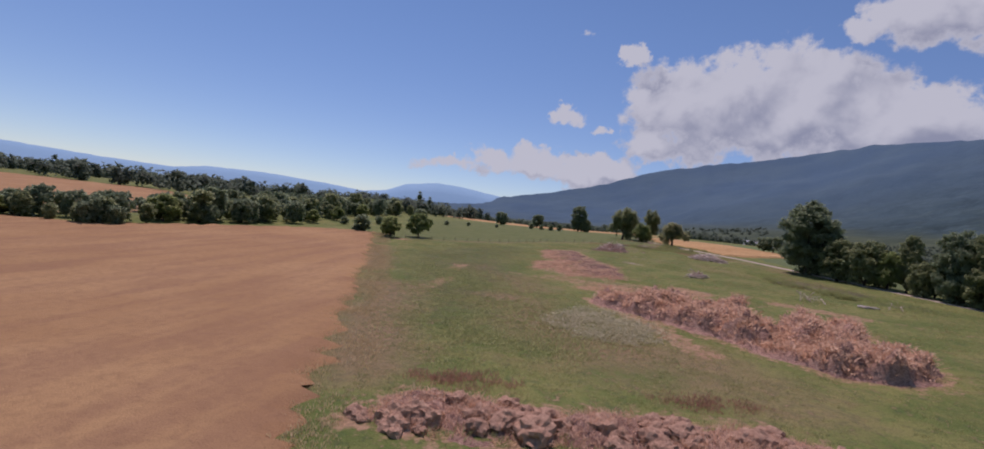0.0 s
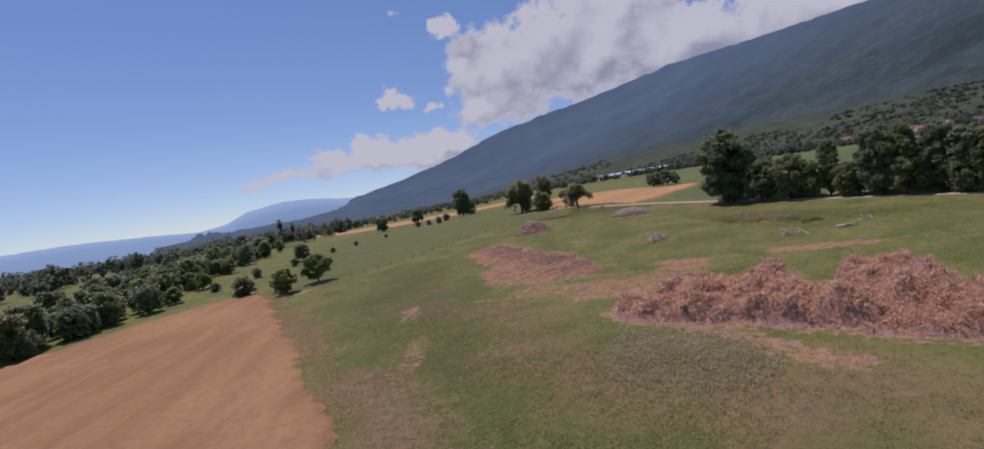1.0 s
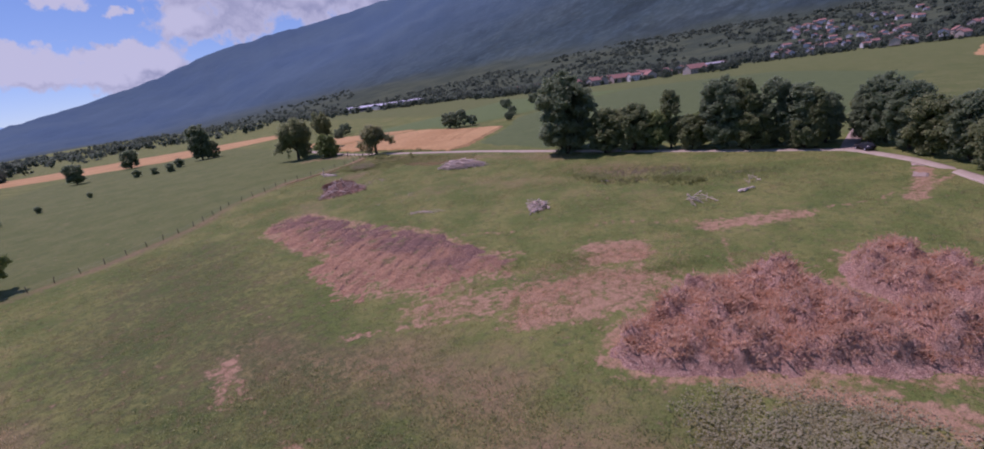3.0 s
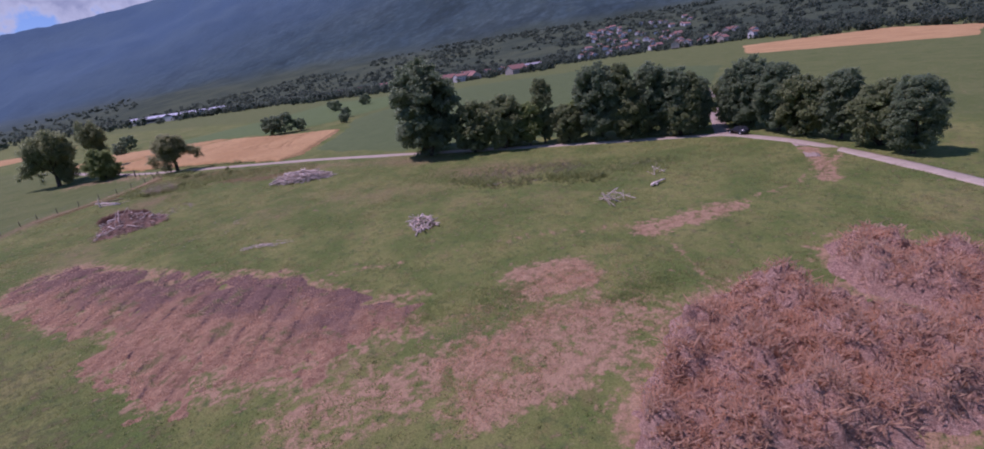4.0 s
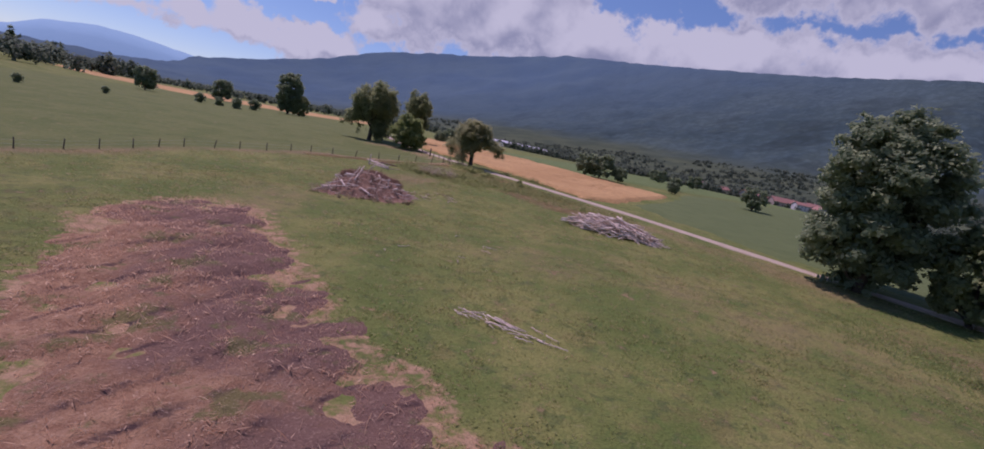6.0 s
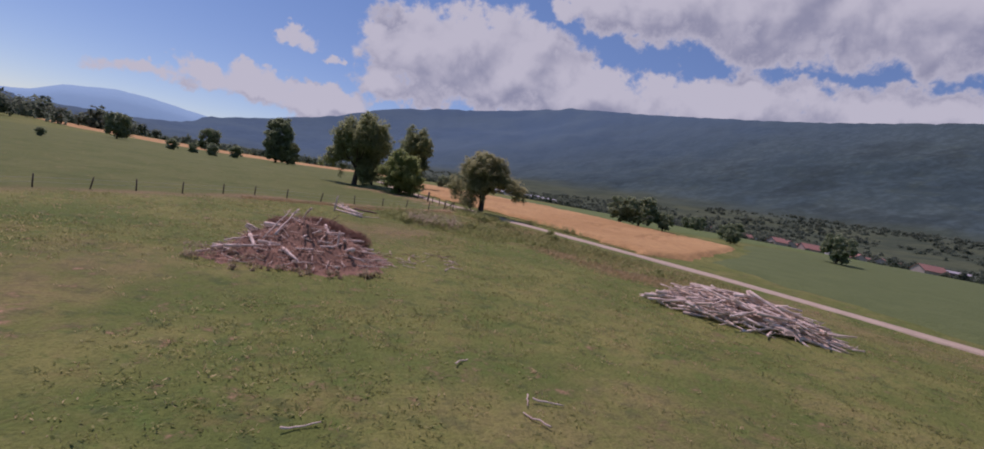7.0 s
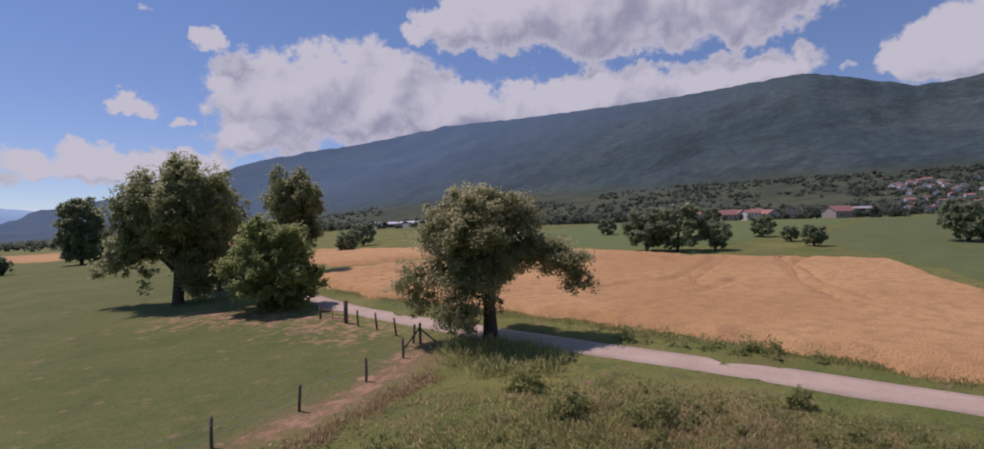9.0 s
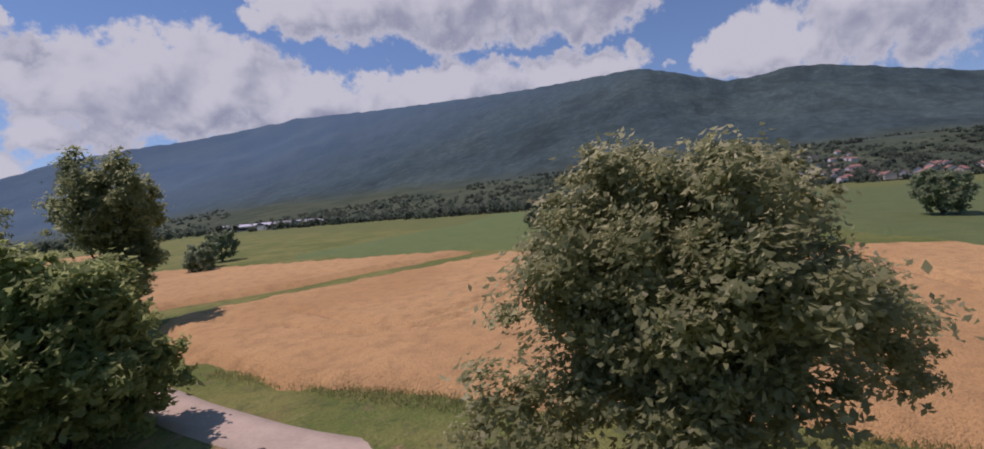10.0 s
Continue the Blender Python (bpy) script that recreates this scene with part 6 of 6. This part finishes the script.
VERGE = [(3, 199.2), (12.4, 202.3), (18, 203), (24.8, 207.4), (31.5, 211.8), (31.5, 213.8), (24.6, 209.4), (18, 205.2), (12.2, 204.4), (3, 201.2)]
tufts("fence_grass", spots_in(VERGE, 1700, 0.5, 1.3, 35, 0.3, 1.2), 7, 0.3, 0.4, 0.05, M_FENCE_GRASS, 35, "dry brown uncut grass along the pasture fence", "grass", 0.7)
tufts("tree_foot_weeds", spots_in([(31.5, 215), (34, 218.6), (37, 216), (39.5, 211.5), (37.5, 208), (33, 210)], 420, 0.5, 1.4, 36, 0.5, 1.5), 10, 0.7, 0.5, 0.06, M_WEED, 36, "tall dark weeds round the foot of the fruit tree", "weeds", 0.7)
tufts("corner_dry_grass", spots_in([(25, 206), (30, 210.5), (36, 207), (44, 199), (38, 196), (30, 199)], 600, 0.5, 1.3, 37, 0.5, 2), 8, 0.35, 0.4, 0.05, M_BLADE_DRY, 37, "tall dry yellow grass among the roadside weeds", "grass", 0.7)
BANK = [(33, 207), (31, 200), (40, 186), (52, 170), (56, 176), (48, 190), (40, 207)]
tufts("tall_bank_grass", spots_in([(24, 188), (27, 206), (38, 206), (46, 194), (50, 180), (38, 184)], 1300, 0.5, 1.3, 43, 0.3, 2), 8, 0.5, 0.3, 0.05, M_BLADE, 43, "tall yellow-green grass on the road bank", "grass", 0.8)
tufts("road_bank_weeds", spots_in(BANK, 2600, 0.5, 1.3, 19), 7, 0.26, 0.45, 0.07, M_BLADE, 19, "green grass and weeds on the road bank", "grass", 1.1)
r_t = np.random.default_rng(83)
td = np.array([(x + r_t.normal() * 0.25, y + r_t.normal() * 0.25, terr(x, y) + 0.75 * s + 0.2 * r_t.random()) for x, y, s in spots_in(oval(26.3, 197.5, 4.2, 5.6, 5), 1100, 0.6, 1.2, 84, 0.7, 4)])
tagged(new("thistle_tops", leaf_mesh("thistle_tops", td, r_t.normal(size=td.shape) * 0.5 + np.array([0, 0, 0.8]), 0.06 + 0.07 * r_t.random(len(td)), M_THISTLE, 1.2)), "pale seed heads over the thistle patch by the fence", "weeds", kind="stuff")
tufts("lush_grass", spots_in([(48, 136), (58, 140), (68, 124), (78, 104), (80, 92), (70, 92), (60, 106), (50, 122)], 2600, 0.5, 1.2, 71, 0.12, 5) + spots_in(oval(30, 187, 9, 5, 30), 900, 0.5, 1.1, 72, 0.2, 4) + spots_in(oval(22, 92, 9, 4, -30), 900, 0.4, 0.9, 73, 0.3, 3) + spots_in(oval(33, 78, 5, 3, -20), 500, 0.4, 0.9, 74, 0.4, 2), 7, 0.26, 0.45, 0.08, M_LUSH, 71, "patches of lusher bright green grass", "grass", 1.1)
tufts("rubble_weeds", spots_in(RUBBLE, 420, 0.5, 1.2, 91, 0.3), 8, 0.55, 0.4, 0.05, M_WEED, 91, "green weeds growing between the tipped clods", "weeds")
tufts("road_bank_grass", spots_in(BANK, 450, 0.5, 1.2, 13, 0.2), 6, 0.34, 0.4, 0.04, M_BLADE_DRY, 13, "dry roadside bank grass")
tufts("verge_grass", spots_in([(31, 246), (36, 232), (41, 222), (47, 209), (51, 198), (54, 190), (55.5, 191), (51, 203), (47, 212), (42.5, 223), (38, 233), (34, 243)], 2600, 0.6, 1.3, 14), 6, 0.26, 0.4, 0.05, M_BLADE, 14, "long green verge grass between road and wheat")
tufts("reed_patch", spots_in(oval(62, 116, 14, 5, -50), 420, 0.5, 1.2, 15, 0.3, 5), 7, 0.55, 0.4, 0.06, M_WEED_GREY, 15, "tall green weeds around dry branches", "weeds")
tufts("reed_patch_east", spots_in(oval(72, 98, 9, 5, -40), 320, 0.5, 1.2, 16, 0.3, 5), 7, 0.55, 0.4, 0.06, M_WEED, 16, "tall dark green weeds near the road", "weeds")
for k, (x, y, s) in enumerate([(37, 201.8, 1.0), (43.3, 199.7, 0.6), (41.8, 194.2, 0.7), (34.4, 204.2, 0.9), (34.5, 208, 0.9), (31, 196, 0.7)]):
    r_ = np.random.default_rng(40 + k)
    c_, n_, s_ = crown_leaves([(0, 0, 0.4, 0.5, 1.4), (0.45, 0.2, 0.3, 0.4, 1.3), (-0.45, 0.1, 0.25, 0.35, 1.2), (0.1, -0.4, 0.7, 0.25, 1.6), (0.5, 0.4, 0.6, 0.2, 1.8)], 620, 0.10, r_, 9, 0.3)
    ob = tagged(new("bramble_bush", leaf_mesh("bramble_bush", c_ * s * 1.3, n_, s_, M_WEED, 2.2)), "small leafy bramble bush in the road bank grass", "bush", group="bramble bushes")
    ob.matrix_world = pose(x, y, terr(x, y))


# ---------------------------------------------------------------- buildings far off
def box(bm, x0, y0, z0, x1, y1, z1):
    v = [bm.verts.new(p) for p in ((x0, y0, z0), (x1, y0, z0), (x1, y1, z0), (x0, y1, z0), (x0, y0, z1), (x1, y0, z1), (x1, y1, z1), (x0, y1, z1))]
    for f in ((3, 2, 1, 0), (4, 5, 6, 7), (0, 1, 5, 4), (1, 2, 6, 5), (2, 3, 7, 6), (3, 0, 4, 7)):
        bm.faces.new([v[i] for i in f])


def house(name, w, d, h, rise, wall, roof, label):
    """A gabled house: walls, thick overhanging roof, windows, door and chimney."""
    root = new(name)
    bm = bmesh.new()
    box(bm, -w / 2, -d / 2, -1.5, w / 2, d / 2, h)
    a = [bm.verts.new(p) for p in ((-w / 2, -d / 2, h), (-w / 2, d / 2, h), (-w / 2, 0, h + rise), (w / 2, -d / 2, h), (w / 2, d / 2, h), (w / 2, 0, h + rise))]
    bm.faces.new((a[0], a[2], a[1]))
    bm.faces.new((a[3], a[4], a[5]))
    part("wall", bm, wall, root)
    bm = bmesh.new()
    e, o, th = 0.6, 0.6, 0.25
    k = rise / (d / 2)
    for s in (1, -1):
        p = [(-w / 2 - o, s * (d / 2 + e), h - k * e), (w / 2 + o, s * (d / 2 + e), h - k * e), (w / 2 + o, 0, h + rise), (-w / 2 - o, 0, h + rise)]
        lo, hi = [bm.verts.new((x, y, z + 0.02)) for x, y, z in p], [bm.verts.new((x, y, z + th)) for x, y, z in p]
        bm.faces.new(lo[::-1])
        bm.faces.new(hi)
        for i in range(4):
            bm.faces.new((lo[i], lo[(i + 1) % 4], hi[(i + 1) % 4], hi[i]))
    bmesh.ops.recalc_face_normals(bm, faces=bm.faces)
    rf = part("roof", bm, roof, root)
    bm = bmesh.new()
    box(bm, w * 0.2, 0.5, h + rise * 0.5, w * 0.2 + 0.8, 1.2, h + rise + 0.9)
    part("chimney", bm, wall, rf)
    floors = max(1, int(h // 2.7))
    for s in (1, -1):
        for fl in range(floors):
            for x in np.linspace(-w / 2 + 1.6, w / 2 - 1.6, max(2, int(w // 3.5))):
                bm = bmesh.new()
                y = s * (d / 2 + 0.03)
                box(bm, x - 0.55, min(y, y - s * 0.1), 0.9 + fl * 2.7, x + 0.55, max(y, y - s * 0.1), 2.2 + fl * 2.7)
                part("window", bm, M_GLASS, root)
    return tagged(root, label, "house")


def shed(name, w, d, h, wall, roof, label):
    root = new(name)
    bm = bmesh.new()
    box(bm, -w / 2, -d / 2, -1, w / 2, d / 2, h)
    part("wall", bm, wall, root)
    bm = bmesh.new()
    for s in (1, -1):
        p = [(-w / 2 - 0.6, s * (d / 2 + 0.6), h), (w / 2 + 0.6, s * (d / 2 + 0.6), h), (w / 2 + 0.6, 0, h + d * 0.13), (-w / 2 - 0.6, 0, h + d * 0.13)]
        lo, hi = [bm.verts.new((x, y, z + 0.02)) for x, y, z in p], [bm.verts.new((x, y, z + 0.3)) for x, y, z in p]
        bm.faces.new(lo[::-1])
        bm.faces.new(hi)
        for i in range(4):
            bm.faces.new((lo[i], lo[(i + 1) % 4], hi[(i + 1) % 4], hi[i]))
    bmesh.ops.recalc_face_normals(bm, faces=bm.faces)
    part("roof", bm, roof, root)
    bm = bmesh.new()
    box(bm, -w * 0.3, -d / 2 - 0.05, 0, w * 0.3, -d / 2 + 0.1, h * 0.75)
    part("door", bm, M_GLASS, root)
    return tagged(root, label, "farm building")


KINDS = [house("house", 13, 11, 4.8, 3.4, M_PLASTER, M_TILE, "cream rendered house with red tiled roof"),
         house("house", 15, 10, 6.0, 2.6, M_PLASTER_WHITE, M_TILE, "white rendered house with red tiled roof"),
         house("house", 11, 10, 6.2, 2.4, M_PLASTER_WHITE, M_TILE_BROWN, "white rendered house with brown tiled roof"),
         house("long_farmhouse", 24, 12, 4.4, 4.2, M_PLASTER, M_TILE, "long cream farmhouse with broad red tiled roof")]


def settle(ob, az, dist, turn, size=1.0, lift=0.0):
    x, y = 20 + dist * math.sin(radians(az)), 130 + dist * math.cos(radians(az))
    return plant(ob, x, y, turn, size, first=FIRST_HOUSE, sink=-lift)


FIRST_HOUSE = {}
r_h = random.Random(8)
for az, dist, kind in [(43.2, 520, 0), (46.2, 540, 3), (48.0, 525, 1), (49.6, 545, 3), (51.5, 550, 0), (52.6, 600, 2), (54.8, 525, 3), (56.5, 640, 0), (44.5, 640, 1), (47.5, 650, 2), (50.5, 660, 0), (38, 640, 3),
                       (36, 660, 1), (33.5, 700, 0), (40.5, 600, 0), (42, 655, 2), (44.2, 535, 3), (45.2, 560, 0), (47.2, 548, 3), (48.8, 570, 1)]:
    settle(KINDS[kind], az, dist, r_h.uniform(-40, 40) + 20, r_h.uniform(0.8, 1.0), 1.2)
for k in range(90):
    az = 61 + 10.5 * r_h.random() ** 1.2
    settle(KINDS[r_h.choice((0, 1, 1, 2, 2, 2))], az, r_h.uniform(690, 1060), r_h.uniform(-50, 50), r_h.uniform(0.55, 0.78), 2.6)
for k in range(14):
    settle(KINDS[r_h.choice((0, 2, 2))], r_h.uniform(71.5, 79), r_h.uniform(640, 800), r_h.uniform(-50, 50), r_h.uniform(0.7, 0.9), 2.6)
barn = shed("dark_barn", 24, 14, 6.5, M_DARKWOOD, plain("weathered_sheet_roof", (0.34, 0.33, 0.33), (0.42, 0.41, 0.41), 0.3, 0.6, 0.1), "dark timber barn with a pale sheet roof")
settle(barn, 56.3, 556, -25, 0.95, 0.6)
hall = shed("sheet_hall", 60, 26, 6, M_PLASTER_WHITE, M_ROOF_GREY, "long pale farm hall with a light sheet roof")
for az, dist, turn in [(17.4, 880, 20), (20.0, 900, 35), (14.2, 960, 10)]:
    settle(hall, az, dist, turn, 0.95, 1.5)


# ---------------------------------------------------------------- parked car at the side track
def car():
    root = base_at("parked_car", 98.4, 90.2, None, 60)
    bm = bmesh.new()
    prof = [(-2.1, 0.35), (-2.15, 0.75), (-1.95, 0.95), (-1.2, 1.02), (0.9, 1.0), (1.9, 0.85), (2.1, 0.6), (2.1, 0.35)]
    ring = [[bm.verts.new((x, y, z)) for x, z in prof] for y in (-0.86, 0.86)]
    for i in range(len(prof)):
        j = (i + 1) % len(prof)
        bm.faces.new((ring[0][i], ring[0][j], ring[1][j], ring[1][i]))
    bm.faces.new(ring[0][::-1])
    bm.faces.new(ring[1])
    bmesh.ops.recalc_face_normals(bm, faces=bm.faces)
    bmesh.ops.bevel(bm, geom=bm.edges[:], offset=0.06, segments=2, affect="EDGES")
    part("body", bm, plain("dark_car_paint", (0.02, 0.022, 0.026), (0.03, 0.032, 0.038), 2, 0.25, 0.0, 0.6), root, smooth=True)
    bm = bmesh.new()
    top = [[bm.verts.new((x, y * s, z)) for x, z, s in ((-1.75, 0.98, 1.1), (-1.25, 1.45, 0.9), (0.1, 1.48, 0.9), (0.9, 0.99, 1.1))] for y in (-0.7, 0.7)]
    for i in range(4):
        j = (i + 1) % 4
        bm.faces.new((top[0][i], top[0][j], top[1][j], top[1][i]))
    bm.faces.new(top[0][::-1])
    bm.faces.new(top[1])
    bmesh.ops.recalc_face_normals(bm, faces=bm.faces)
    part("cabin", bm, M_GLASS, root, "dark glazed cabin")
    rubber = plain("tyre_rubber", (0.015, 0.015, 0.015), (0.025, 0.025, 0.025), 5, 0.9, 0.1)
    for x in (-1.35, 1.35):
        for y in (-0.8, 0.8):
            bm = bmesh.new()
            bmesh.ops.create_cone(bm, cap_ends=True, segments=18, radius1=0.33, radius2=0.33, depth=0.2, matrix=pose(x, y, 0.33, 90))
            wheel = part("wheel", bm, rubber, root)
            bm = bmesh.new()
            bmesh.ops.create_cone(bm, cap_ends=True, segments=14, radius1=0.2, radius2=0.2, depth=0.23, matrix=pose(x, y, 0.33, 90))
            part("rim", bm, M_METAL, wheel)
    tagged(root, "dark parked car under the hedgerow trees", "car")


car()
